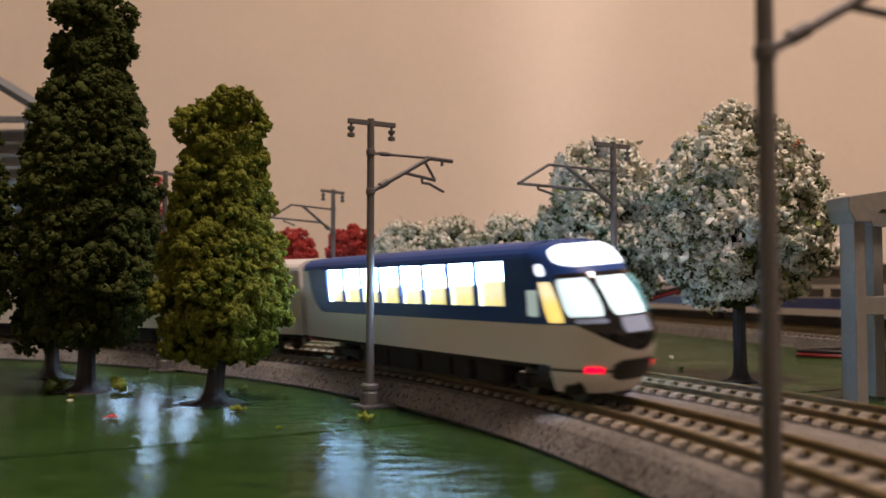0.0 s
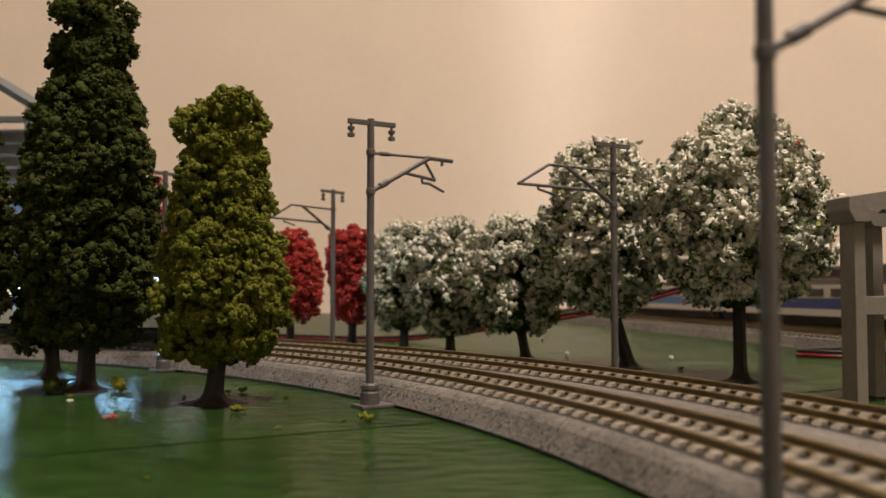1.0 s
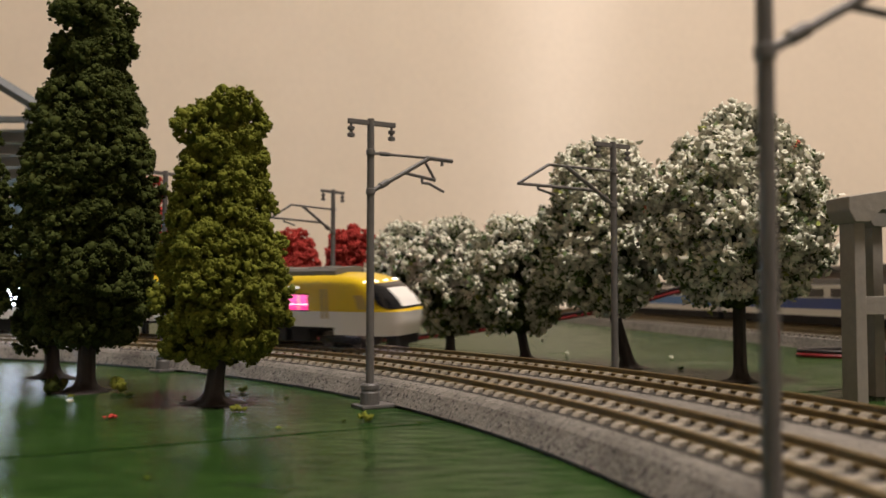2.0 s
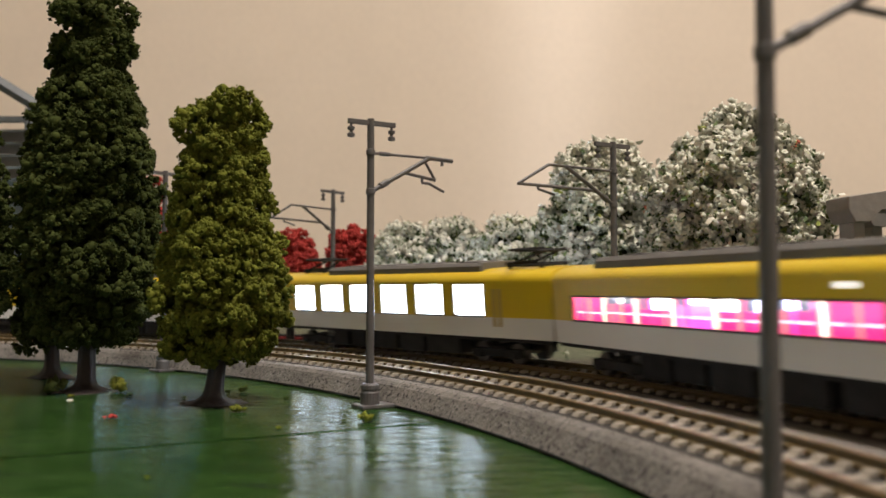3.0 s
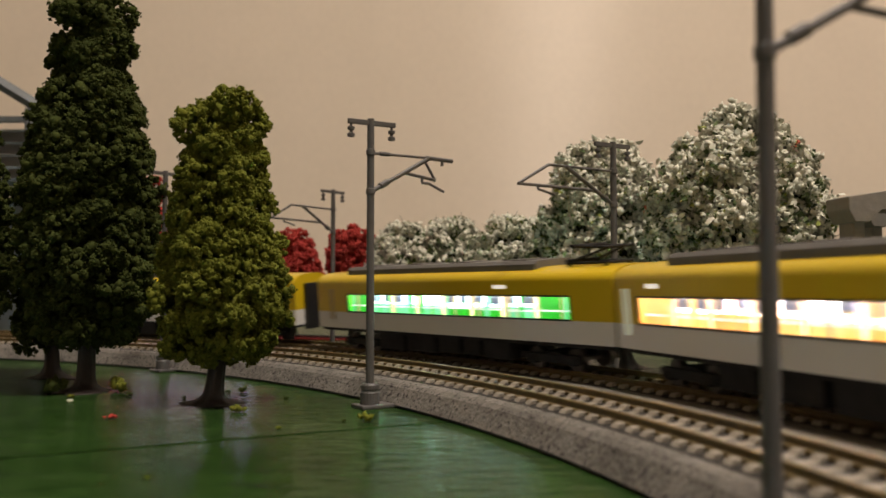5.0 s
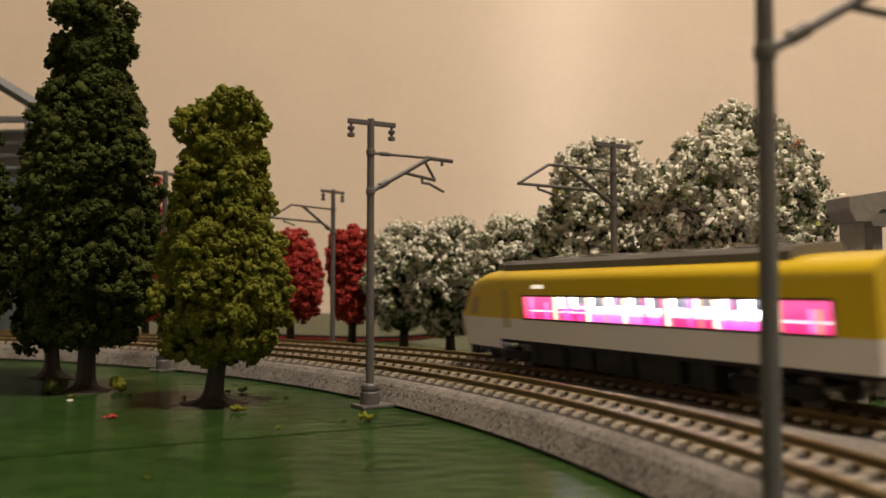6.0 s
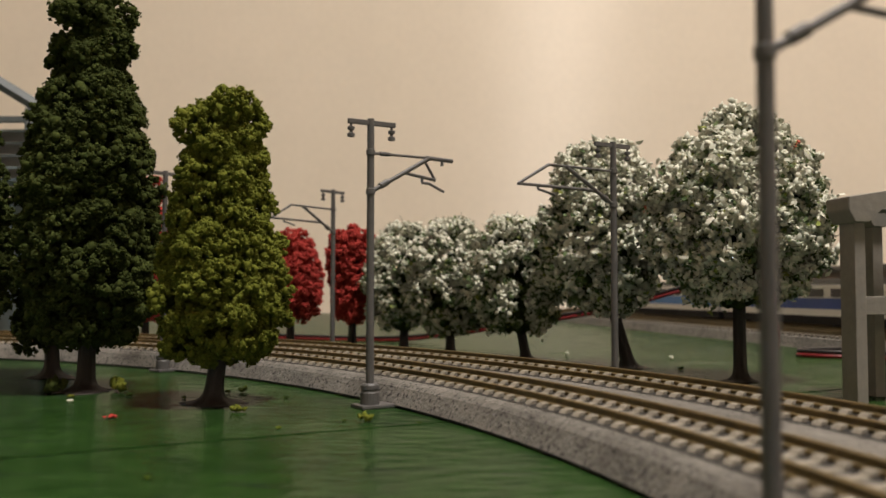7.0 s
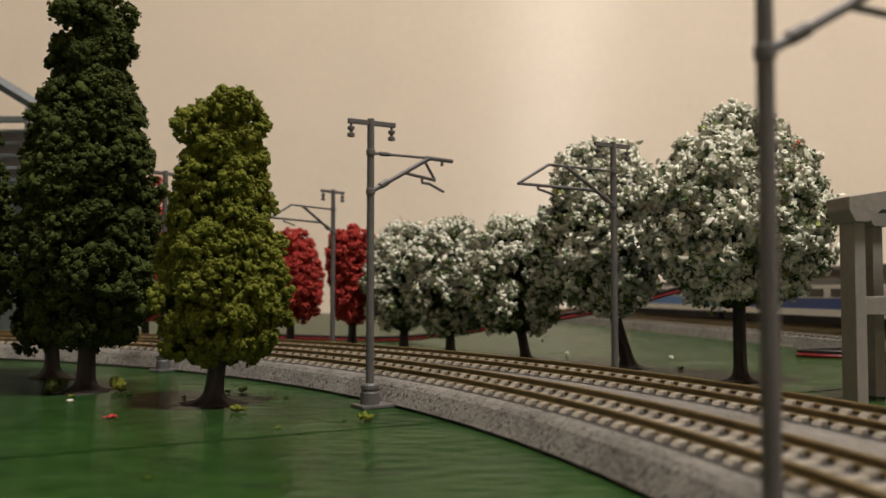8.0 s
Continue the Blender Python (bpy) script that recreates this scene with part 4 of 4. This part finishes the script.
def nose_point(z, phi, shape):
    x0, wid, front, e = shape["x0"], shape["width"], shape["front"], shape["e"]
    zs = [q[0] for q in front]
    w = np.interp(z, [q[0] for q in wid], [q[1] for q in wid])
    xf = np.interp(z, zs, [q[1] for q in front])
    s, c = math.sin(phi), math.cos(phi)
    return Vector((x0 + (xf - x0) * math.copysign(abs(c) ** e, c), w * math.copysign(abs(s) ** e, s), z))


def nose_patch(shape, z0, z1, p0, p1, lift=0.0, nz=8, nphi=24, skew=0.0, rnd=0.0, vee=0.0):
    """Part of the nose between two heights and two angles (0 ahead, 90 at the side)."""
    bm = bmesh.new()
    grid = []
    for i in range(nz + 1):
        t = i / nz
        row = []
        squeeze = rnd * (abs(2 * t - 1) ** 4)
        for j in range(nphi + 1):
            u = j / nphi
            mid = (p0 + p1) / 2
            ph = radians(mid + (p0 - mid + (p1 - p0) * u) * (1 - squeeze) + skew * t)
            zl = z0 + vee * abs(2 * u - 1) ** 1.3
            z = zl + (z1 - zl) * t
            a = nose_point(z, ph, shape)
            if lift:
                b = nose_point(z + 0.05, ph, shape)
                c = nose_point(z, ph + 0.01, shape)
                nrm = (c - a).cross(b - a)
                if nrm.length > 0:
                    nrm.normalize()
                    if nrm.dot(Vector((a.x - shape["x0"], a.y, 0.3))) < 0:
                        nrm = -nrm
                    a = a + nrm * lift
            row.append(bm.verts.new(a))
        grid.append(row)
    for i in range(nz):
        for j in range(nphi):
            bm.faces.new((grid[i][j], grid[i][j + 1], grid[i + 1][j + 1], grid[i + 1][j]))
    return bm


def bogies(car):
    for x in (-46, 46):
        bm = bmesh.new()
        for y in (-6.6, 6.6):
            box(bm, x - 10, x + 10, y - 0.6, y + 0.6, 2.0, 4.2, 0.25)
            for w in (-7, 7):
                box(bm, x + w - 1.5, x + w + 1.5, y - 0.9, y + 0.9, 1.6, 3.6, 0.2)
        box(bm, x - 3, x + 3, -6.4, 6.4, 2.4, 4.8, 0.2)
        bogie = part("bogie", bm, UNDER, car)
        for w in (-7, 7):
            bm = bmesh.new()
            for y in (-4.6, 4.6):
                tube(bm, (x + w, y - 0.9, 2.85), (x + w, y + 0.9, 2.85), 2.85, n=20)
            tube(bm, (x + w, -4.6, 2.85), (x + w, 4.6, 2.85), 0.6, n=10)
            part("wheelset", bm, WHEEL, bogie)


def underframe(car, x0, x1, seed, z_top=6.2):
    rng = random.Random(seed)
    bm = bmesh.new()
    box(bm, x0, x1, -8.6, 8.6, z_top - 1.2, z_top - 0.02)
    part("floor_frame", bm, UNDER, car)
    x = -33
    while x < 30:
        w = rng.uniform(6, 15)
        for s in (-1, 1):
            bm = bmesh.new()
            ys = sorted((s * 8.3, s * 4.0))
            box(bm, x, min(x + w, 33), ys[0], ys[1], rng.uniform(1.4, 2.2), z_top - 1.1, 0.3)
            part("equipment_box", bm, UNDER, car)
        x += w + rng.uniform(1, 3)


def fit_out(car, span, wz, mats, seed, tall):
    """Seats, bays and mullions behind one long window, on both sides of the coach, their lamp light put in as emission.
    """
    rng = random.Random(seed)
    n = max(4, round((span[1] - span[0]) / 13.6))
    w = (span[1] - span[0]) / n
    for k in range(n):
        a = span[0] + k * w
        full = k in (0, n - 1)
        h = wz[1] - wz[0]
        top = wz[1] + 0.4 if full else wz[0] + h * (rng.uniform(0.55, 0.85) if tall else rng.uniform(0.32, 0.5))
        m = mats[0] if full or rng.random() < 0.4 else mats[1]
        for s in (-1, 1):
            ys = sorted((s * 7.3, s * 7.9))
            bm = bmesh.new()
            box(bm, a + (0.75 if k else -3.0), a + w - (0.75 if k < n - 1 else -3.0), ys[0], ys[1], wz[0] - 0.8, top, 0.15)
            part("seat", bm, m, car)
            if not full:
                for x0 in (a + 1.2, a + w * 0.58):
                    if rng.random() < 0.8:
                        # dim glowing panel near the glass, stands for the window across
                        bm = bmesh.new()
                        box(bm, x0, x0 + w * rng.uniform(0.2, 0.32), ys[0], ys[1] - 0.2 * (s > 0), wz[1] - h * rng.uniform(0.34, 0.46), wz[1] - h * 0.08, 0.05)
                        part("far_window_panel", bm, BACK_PANE_GLOW, car)
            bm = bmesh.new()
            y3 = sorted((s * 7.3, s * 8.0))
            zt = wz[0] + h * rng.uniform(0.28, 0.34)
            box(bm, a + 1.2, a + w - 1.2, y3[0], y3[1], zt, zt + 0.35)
            part("table_edge", bm, TABLE_EDGE_GLOW, car)
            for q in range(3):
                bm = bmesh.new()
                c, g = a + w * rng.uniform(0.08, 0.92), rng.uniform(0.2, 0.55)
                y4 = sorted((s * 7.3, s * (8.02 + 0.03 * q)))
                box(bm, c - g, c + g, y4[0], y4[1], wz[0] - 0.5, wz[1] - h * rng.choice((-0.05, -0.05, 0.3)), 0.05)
                part("curtain", bm, rng.choice((mats[0], mats[1], MULLION_GLOW)), car)
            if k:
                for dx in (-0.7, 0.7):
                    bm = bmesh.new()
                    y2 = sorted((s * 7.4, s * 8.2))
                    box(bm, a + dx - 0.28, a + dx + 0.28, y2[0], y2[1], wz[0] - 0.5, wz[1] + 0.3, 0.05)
                    part("mullion", bm, MULLION_GLOW, car)


def coach(name, label, category, group, seed, upper, lower, z_split, profile, windows, wz, lit, roof_kind, nose=None, z_floor=6.0, doors=(), sign=None, panto=(), tint=""):
    """A model railcar whose nose, if it has one, looks along +x."""
    car = empty(name, label, category, group)
    x0, x1 = -70.0, (nose["x0"] if nose else 70.0)
    xs = sorted({x0, x1, *[w for q in windows for w in q]})
    half = [q for q in profile if q[1] > wz[1] + 0.01]
    w_side = profile[0][0]
    rows_r = [(w_side, z_split), (w_side, wz[0]), (w_side, wz[1])] if wz[0] > z_split + 0.05 else [(w_side, wz[0]), (w_side, wz[1])]
    rows = [(-y, z) for y, z in rows_r] + [(-y, z) for y, z in half] + [(y, z) for y, z in reversed(half)] + [(y, z) for y, z in reversed(rows_r)]
    # drop the doubled ridge point
    clean = [rows[0]]
    for r in rows[1:]:
        if abs(r[0] - clean[-1][0]) + abs(r[1] - clean[-1][1]) > 1e-4:
            clean.append(r)
    rows = clean
    j = len(rows_r) - 2
    cols = [xs.index(a) for a, b in windows]
    skip = {(j, c) for c in cols} | {(len(rows) - 2 - j, c) for c in cols}
    bm = strip_loft(rows, xs, skip)
    end_cap(bm, rows, x0)
    end_cap(bm, rows, x1 - (1.5 if nose else 0))
    part("upper_body", bm, upper, car)
    zs = rows_r[0][1]
    for s in (-1, 1):
        bm = bmesh.new()
        ys = sorted((s * w_side, s * (w_side - 0.8)))
        box(bm, x0, x1, ys[0], ys[1], z_floor, zs)
        part("lower_side", bm, lower, car)
    bm = bmesh.new()
    box(bm, x0, x0 + 0.6, -w_side + 0.81, w_side - 0.81, z_floor, zs)
    if not nose:
        box(bm, x1 - 0.6, x1, -w_side + 0.81, w_side - 0.81, z_floor, zs)
    part("end_wall", bm, lower, car)
    # solid block that glows in place of a room lit by lamps
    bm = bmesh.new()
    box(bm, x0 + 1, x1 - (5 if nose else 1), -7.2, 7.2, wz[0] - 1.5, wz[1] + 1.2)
    part("interior_glow", bm, lit, car, "solid glowing block for the lit coach interior")
    if tint == "lounge":
        # lounge seats emit light themselves so that they show as lit
        for i, (a, b) in enumerate(windows):
            for s in (-1, 1):
                ys = sorted((s * 7.3, s * 7.9))
                bm = bmesh.new()
                box(bm, a - 0.2, b + 0.2, ys[0], ys[1], wz[0] - 1.0, wz[0] + (3.2, 3.8, 3.0, 4.2, 3.4, 3.9, 4.4, 5.2)[i % 8], 0.3)
                part("seat", bm, LOUNGE_GLOW, car, "yellow lounge seat that glows by itself")
    if tint in SEATS:
        fit_out(car, windows[0], wz, SEATS[tint], seed, tint in ("pink", "blue") and not sign < 26)
    for a, b in windows:
        for s in (-1, 1):
            bm = bmesh.new()
            y = s * (w_side - 0.35)
            box(bm, a - 0.05, b + 0.05, y - 0.08, y + 0.08, wz[0] - 0.05, wz[1] + 0.05)
            pane = part("window", bm, GLASS, car)
            pane.visible_shadow = False
            bm = bmesh.new()
            yo = sorted((s * (w_side - 0.5), s * (w_side + 0.05)))
            for z in (wz[0] - 0.15, wz[1] - 0.3):
                box(bm, a, b, yo[0], yo[1], z, z + 0.45)
            for x in (a - 0.15, b - 0.3):
                box(bm, x, x + 0.45, yo[0], yo[1], wz[0] + 0.3, wz[1] - 0.3)
            part("window_frame", bm, BLACK if tint != "lounge" else upper, car)
    underframe(car, x0 + 1, x1 - 1, seed, z_floor + 0.2)
    bogies(car)
    for x, kind in doors:
        for s in (-1, 1):
            for dx in (-1.1, 1.1):
                bm = bmesh.new()
                y = s * w_side
                box(bm, x + dx - 0.6, x + dx + 0.6, y - 0.1, y + 0.1, 10.5, 20.7, 0.08)
                part("door_window", bm, kind, car)
    if sign is not None:
        for s in (-1, 1):
            bm = bmesh.new()
            box(bm, sign - 2.6, sign + 2.6, s * w_side - 0.1, s * w_side + 0.1, 20.8, 21.7, 0.06)
            part("destination_sign", bm, SIGN_GLOW, car)
    for x in [x0] + ([] if nose else [x1]):
        bm = bmesh.new()
        t = math.copysign(1.6, x)
        a, b = sorted((x, x + t))
        box(bm, a, b, -4.5, 4.5, 5.5, 22.5, 0.3)
        part("gangway", bm, BLACK, car)
    if roof_kind == "units":
        prof = [(-6.9, 24.7), (-6.7, 26.8), (-5.8, 27.7), (5.8, 27.7), (6.7, 26.8), (6.9, 24.7)]
        a, b = (-36 if min(panto) < 0 else -52, 42) if panto else (-50, 49)
        if nose:
            a, b = -52, 46
        bm = strip_loft(prof, [a, b])
        bm2 = prof
        end_cap(bm, bm2, a)
        end_cap(bm, bm2, b)
        cover = part("roof_cover", bm, ROOF_GREY, car, "grey ribbed roof cover")
        for k in range(4):
            bm = bmesh.new()
            c = a + (b - a) * (k + 0.5) / 4
            box(bm, c - 5, c + 5, -3.5, 3.5, 27.65, 28.0, 0.12)
            part("vent", bm, ROOF_GREY, cover)
    for x in panto:
        bm = bmesh.new()
        for y in (-4.5, 4.5):
            tube(bm, (x - 7, y, 26.6), (x + 7, y, 26.6), 0.35, n=8)
        for xx in (-6.6, 6.6):
            tube(bm, (x + xx, -4.5, 26.6), (x + xx, 4.5, 26.6), 0.35, n=8)
        pantograph = part("pantograph", bm, UNDER, car, "folded dark pantograph")
        for y in (-4.5, 4.5):
            bm = bmesh.new()
            tube(bm, (x - 6, y, 26.8), (x + 6.0, y * 0.6, 30.2), 0.36, n=8)
            tube(bm, (x + 6.0, y * 0.6, 30.2), (x - 4.5, y * 0.8, 30.6), 0.36, n=8)
            part("arm", bm, UNDER, pantograph)
        for xx, z in ((-6, 27.2), (-4.5, 30.8), (-2.5, 30.8), (6.0, 30.2)):
            bm = bmesh.new()
            tube(bm, (x + xx, -5.5, z), (x + xx, 5.5, z), 0.4, n=8)
            part("crossbar", bm, UNDER, pantograph)
        for xx in (-6, 6):
            for y in (-4.5, 4.5):
                bm = bmesh.new()
                tube(bm, (x + xx, y, 24.4), (x + xx, y, 26.7), 0.5, n=8)
                part("insulator", bm, UNDER, pantograph)
    return car


Y_PROFILE = [(9.3, 7.0)] + [(9.3 * math.cos(radians(q)) ** 0.6, 22.3 + 3.7 * math.sin(radians(q)) ** 0.95) for q in (0, 8, 16, 25, 35, 46, 58, 70, 80)] + [(0.0, 26.0)]
Y_NOSE = {"x0": 46.0, "e": 0.5,
          "width": [(5.0, 9.2), (7.0, 9.3)] + [(z, y) for y, z in Y_PROFILE[1:-1]] + [(26.0, 0.2)],
          "front": [(5.0, 72.5), (9.0, 74.0), (13.0, 74.8), (17.0, 72.0), (21.0, 67.0), (23.0, 62.5), (24.8, 56.0), (26.0, 47.0)]}


def yellow_nose(car, lit):
    part("lower_nose", nose_patch(Y_NOSE, 5.0, 13.0, -90, 90, 0, 8, 36), CREAM, car, smooth=True)
    part("upper_nose", nose_patch(Y_NOSE, 13.0, 25.99, -90, 90, 0, 16, 36), YELLOW, car, smooth=True)
    part("windscreen", nose_patch(Y_NOSE, 13.9, 22.2, -58, 58, 0.12, 10, 30, rnd=0.25), DARK_GLASS, car, "black glossy windscreen")
    part("wiper_panel", nose_patch(Y_NOSE, 14.5, 20.5, -14, 14, 0.25, 6, 10), CREAM, car, "white centre panel of the windscreen")
    for k in range(-3, 4):
        bm = bmesh.new()
        q = nose_point(22.9, radians(k * 14), Y_NOSE)
        bmesh.ops.create_icosphere(bm, subdivisions=2, radius=0.5, matrix=Matrix.Translation(q))
        part("head_lamp", bm, HEAD_GLOW if lit else DARK_GLASS, car)
    for s in (-1, 1):
        part("cab_side_window", nose_patch(Y_NOSE, 13.8, 18.6, s * 70, s * 80, 0.1, 4, 6), DOOR_PALE, car)
    bm = bmesh.new()
    box(bm, 66, 71.5, -5.5, 5.5, 1.6, 5.2, 0.8)
    part("snow_plough", bm, UNDER, car)


def build_yellow():
    cabs = [CAB_PINK, CAB_WHITE, CAB_BLUE, CAB_ORANGE, CAB_GREEN, CAB_PINK]
    tints = ["pink", "white", "blue", "orange", "green", "pink"]
    spans = [[(-60.2, 34.0)], [(-55.2 + k * 17.45, -55.2 + k * 17.45 + 12.8) for k in range(6)], [(-56.8, 34.8)], [(-60.0, 44.8)], [(-50.0, 56.1)], [(-62.0, 33.5)]]
    wzs = [(13.0, 19.0)] * 6
    wzs[1] = (13.1, 22.25)
    doors = [((42, DOOR_PALE),), ((50, DOOR_PALE),), ((42.0, PANE_GLOW), (-64.5, DOOR_LIT)), ((-65, DOOR_LIT),), ((-60, DOOR_PALE),), ((42, DOOR_PALE),)]
    signs = [27.0, None, 28.5, -53.0, 30.0, 25.5]
    pants = [(), (-48, 57), (), (), (58,), ()]
    out = []
    for k in range(6):
        nose = Y_NOSE if k in (0, 5) else None
        if nose:
            spans_k = [(a, min(b, 47.9)) if b > 47.9 else (a, b) for a, b in spans[k]]
        else:
            spans_k = spans[k]
        split = 13.0
        car = coach("model_railcar", f"yellow and white model railcar with {tints[k]} lit windows", "railcar", "yellow train", 50 + k, YELLOW, CREAM, split, Y_PROFILE, spans_k, wzs[k], cabs[k], "units", nose, 7.5, doors[k], signs[k], pants[k], tints[k])
        if nose:
            yellow_nose(car, k == 0)
        out.append(car)
    return out


B_PROFILE = [(9.3, 5.0), (9.3, 26.3), (9.0, 27.2), (8.2, 28.1), (6.8, 28.8), (4.5, 29.2), (0.0, 29.4)]
B_NOSE = {"x0": 45.0, "e": 0.84,
          "width": [(2.0, 7.6), (5.0, 8.9), (8.0, 9.3), (22.0, 9.3), (26.0, 9.2), (27.2, 8.9), (28.1, 8.0), (28.8, 6.6), (29.2, 4.4), (29.4, 0.2)],
          "front": [(2.0, 59.0), (4.0, 61.4), (6.5, 62.8), (9.0, 63.8), (12.6, 64.6), (15.0, 63.4), (19.0, 60.8), (22.8, 57.6), (24.8, 55.4), (26.6, 53.0), (28.2, 50.2), (29.4, 46.0)]}


def blue_nose(car):
    part("lower_nose", nose_patch(B_NOSE, 6.9, 14.2, -90, 90, 0, 10, 48), CREAM, car, smooth=True)
    part("chin", nose_patch(B_NOSE, 2.0, 6.9, -77, 77, 0, 8, 40), CREAM, car, smooth=True)
    bm = bmesh.new()
    box(bm, 44.0, 53.0, -7.6, 7.6, 3.0, 6.9, 0.4)
    part("cab_underframe", bm, UNDER, car)
    part("upper_nose", nose_patch(B_NOSE, 14.2, 29.39, -90, 90, 0, 22, 40), BLUE, car, smooth=True)
    part("front_mask", nose_patch(B_NOSE, 9.4, 23.1, -63, 63, 0.10, 14, 40, rnd=0.1, vee=5.0), DARK_GLASS, car, "black glossy front mask")
    part("roof_windscreen", nose_patch(B_NOSE, 24.2, 28.3, -54, 54, 0.14, 10, 30, rnd=0.4), TOP_GLOW, car, "brightly lit upper windscreen")
    for a, b, m in ((-60, -26, PANE_GLOW), (-19, 16, PANE_GLOW), (22, 58, TEAL_GLOW)):
        part("front_window", nose_patch(B_NOSE, 15.6, 22.2, a, b, 0.22, 8, 10, rnd=0.15), m, car, "brightly lit windscreen pane")
    part("front_window", nose_patch(B_NOSE, 12.6, 15.2, -15, 12, 0.22, 4, 8, rnd=0.1), DASH_DIM, car, "dim lower windscreen pane")
    part("front_window", nose_patch(B_NOSE, 14.4, 15.2, -54, -26, 0.22, 3, 8, rnd=0.1), DASH_DIM, car, "dim lower windscreen pane")
    for s in (-1, 1):
        a, b = sorted((s * 62, s * 76))
        part("corner_window", nose_patch(B_NOSE, 14.6, 21.8, a, b, 0.16, 8, 8, skew=s * 3, rnd=0.15), LOUNGE_GLOW, car, "lit side cab window")
        a, b = sorted((s * 68, s * 79))
        part("upper_side_window", nose_patch(B_NOSE, 22.9, 25.0, a, b, 0.16, 6, 8, rnd=0.35), TOP_GLOW, car, "small lit upper side window")
        bm = bmesh.new()
        y = s * 9.3
        box(bm, 44.8, 48.0, y - 0.12, y + 0.12, 15.6, 20.4, 0.06)
        part("cab_door_window", bm, DASH_GLOW, car, "pale green lit door window")
        a, b = sorted((s * 32, s * 48))
        part("tail_lamp", nose_patch(B_NOSE, 5.9, 6.9, a, b, 0.25, 3, 6), RED_GLOW, car, "glowing red tail lamp")
        a, b = sorted((s * 24, s * 77))
        part("chin_line", nose_patch(B_NOSE, 6.0, 6.4, a, b, 0.12, 2, 16), BLACK, car, "thin black line along the chin")
    part("coupler_recess", nose_patch(B_NOSE, 4.4, 8.0, -24, 24, 0.16, 5, 12, rnd=0.35), BLACK, car, "black coupler recess")


def rear_sweep(car):
    """Cream corner that sweeps up into the blue at the inner end of the end cars."""
    for s in (-1, 1):
        bm = bmesh.new()
        y0, y1 = s * 9.28, s * 9.4
        out = [(-70.0, 14.0), (-55.0, 14.0), (-58.5, 14.8), (-62.0, 17.0), (-64.5, 20.5), (-66.2, 26.0), (-70.0, 26.0)]
        a = [bm.verts.new((x, y0, z)) for x, z in out]
        b = [bm.verts.new((x, y1, z)) for x, z in out]
        bm.faces.new(a)
        bm.faces.new(b[::-1])
        for i in range(len(out)):
            k = (i + 1) % len(out)
            bm.faces.new((a[i], b[i], b[k], a[k]))
        part("corner_panel", bm, CREAM, car, "cream panel swept into the blue band")


def build_blue():
    out = []
    views = [(-52.0 + k * 11.3, -52.0 + k * 11.3 + 10.4) for k in range(8)]
    for k in range(6):
        end = k in (0, 5)
        if end:
            car = coach("observation_railcar", "blue and white streamlined model railcar with lit panorama windows", "railcar", "blue train", 70 + k, BLUE, CREAM, 14.2, B_PROFILE, views, (17.0, 26.2), CAB_VIEW, "smooth", B_NOSE, 6.9, tint="lounge")
            blue_nose(car)
            rear_sweep(car)
        else:
            spans = [(-52 + q * 20, -40 + q * 20) for q in range(5)]
            car = coach("model_railcar", "white model railcar with lit windows on the track", "railcar", "blue train", 70 + k, CREAM, CREAM, 14.2, B_PROFILE, spans, (16.0, 21.5), CAB_COOL, "smooth", None, 6.9, ((62, DASH_GLOW),))
        out.append(car)
    return out


YELLOW_TRAIN = build_yellow()
BLUE_TRAIN = build_blue()
lay_ties()


def car_pose(a, r, turned):
    """A car whose middle is at the angle a of the bend, bogies on the rails; +x points to falling angles unless turned."""
    p, o = path(a, r)
    inset = r - math.sqrt(r * r - 46.0 ** 2) if 6 < a < 174 else (r - math.sqrt(r * r - 46.0 ** 2)) * min(1, max(0, (a + 6) / 12)) * min(1, max(0, (186 - a) / 12))
    p = p - o * inset
    c = radians(cant_at(a))
    up = Vector((0, 0, 1)) * math.cos(c) - o * math.sin(c)
    fwd = Vector((o.y, -o.x, 0))
    out = o * math.cos(c) + Vector((0, 0, 1)) * math.sin(c)
    if turned:
        fwd, out = -fwd, -out
    m = Matrix((fwd, out, up)).transposed().to_4x4()
    return Matrix.Translation((p.x * U, p.y * U, RAIL_Z * U)) @ m


def motions():
    times = [i * 0.1 for i in range(81)]
    for k, car in enumerate(YELLOW_TRAIN):
        rows = []
        for t in times:
            d = t - 4.0
            a = -13.47 - 32.83 * d - 0.147 * d * d + 20.69 * k + (1.8 if k == 5 else 0)
            rows.append((t, car_pose(a, R_OUT, k == 5)))
        walk(car, rows)
    for k, car in enumerate(BLUE_TRAIN):
        rows = []
        for t in times:
            a = 29.5 + 31.85 * t + 22.9 * k
            rows.append((t, car_pose(a, R_IN, k == 5)))
        walk(car, rows)


motions()
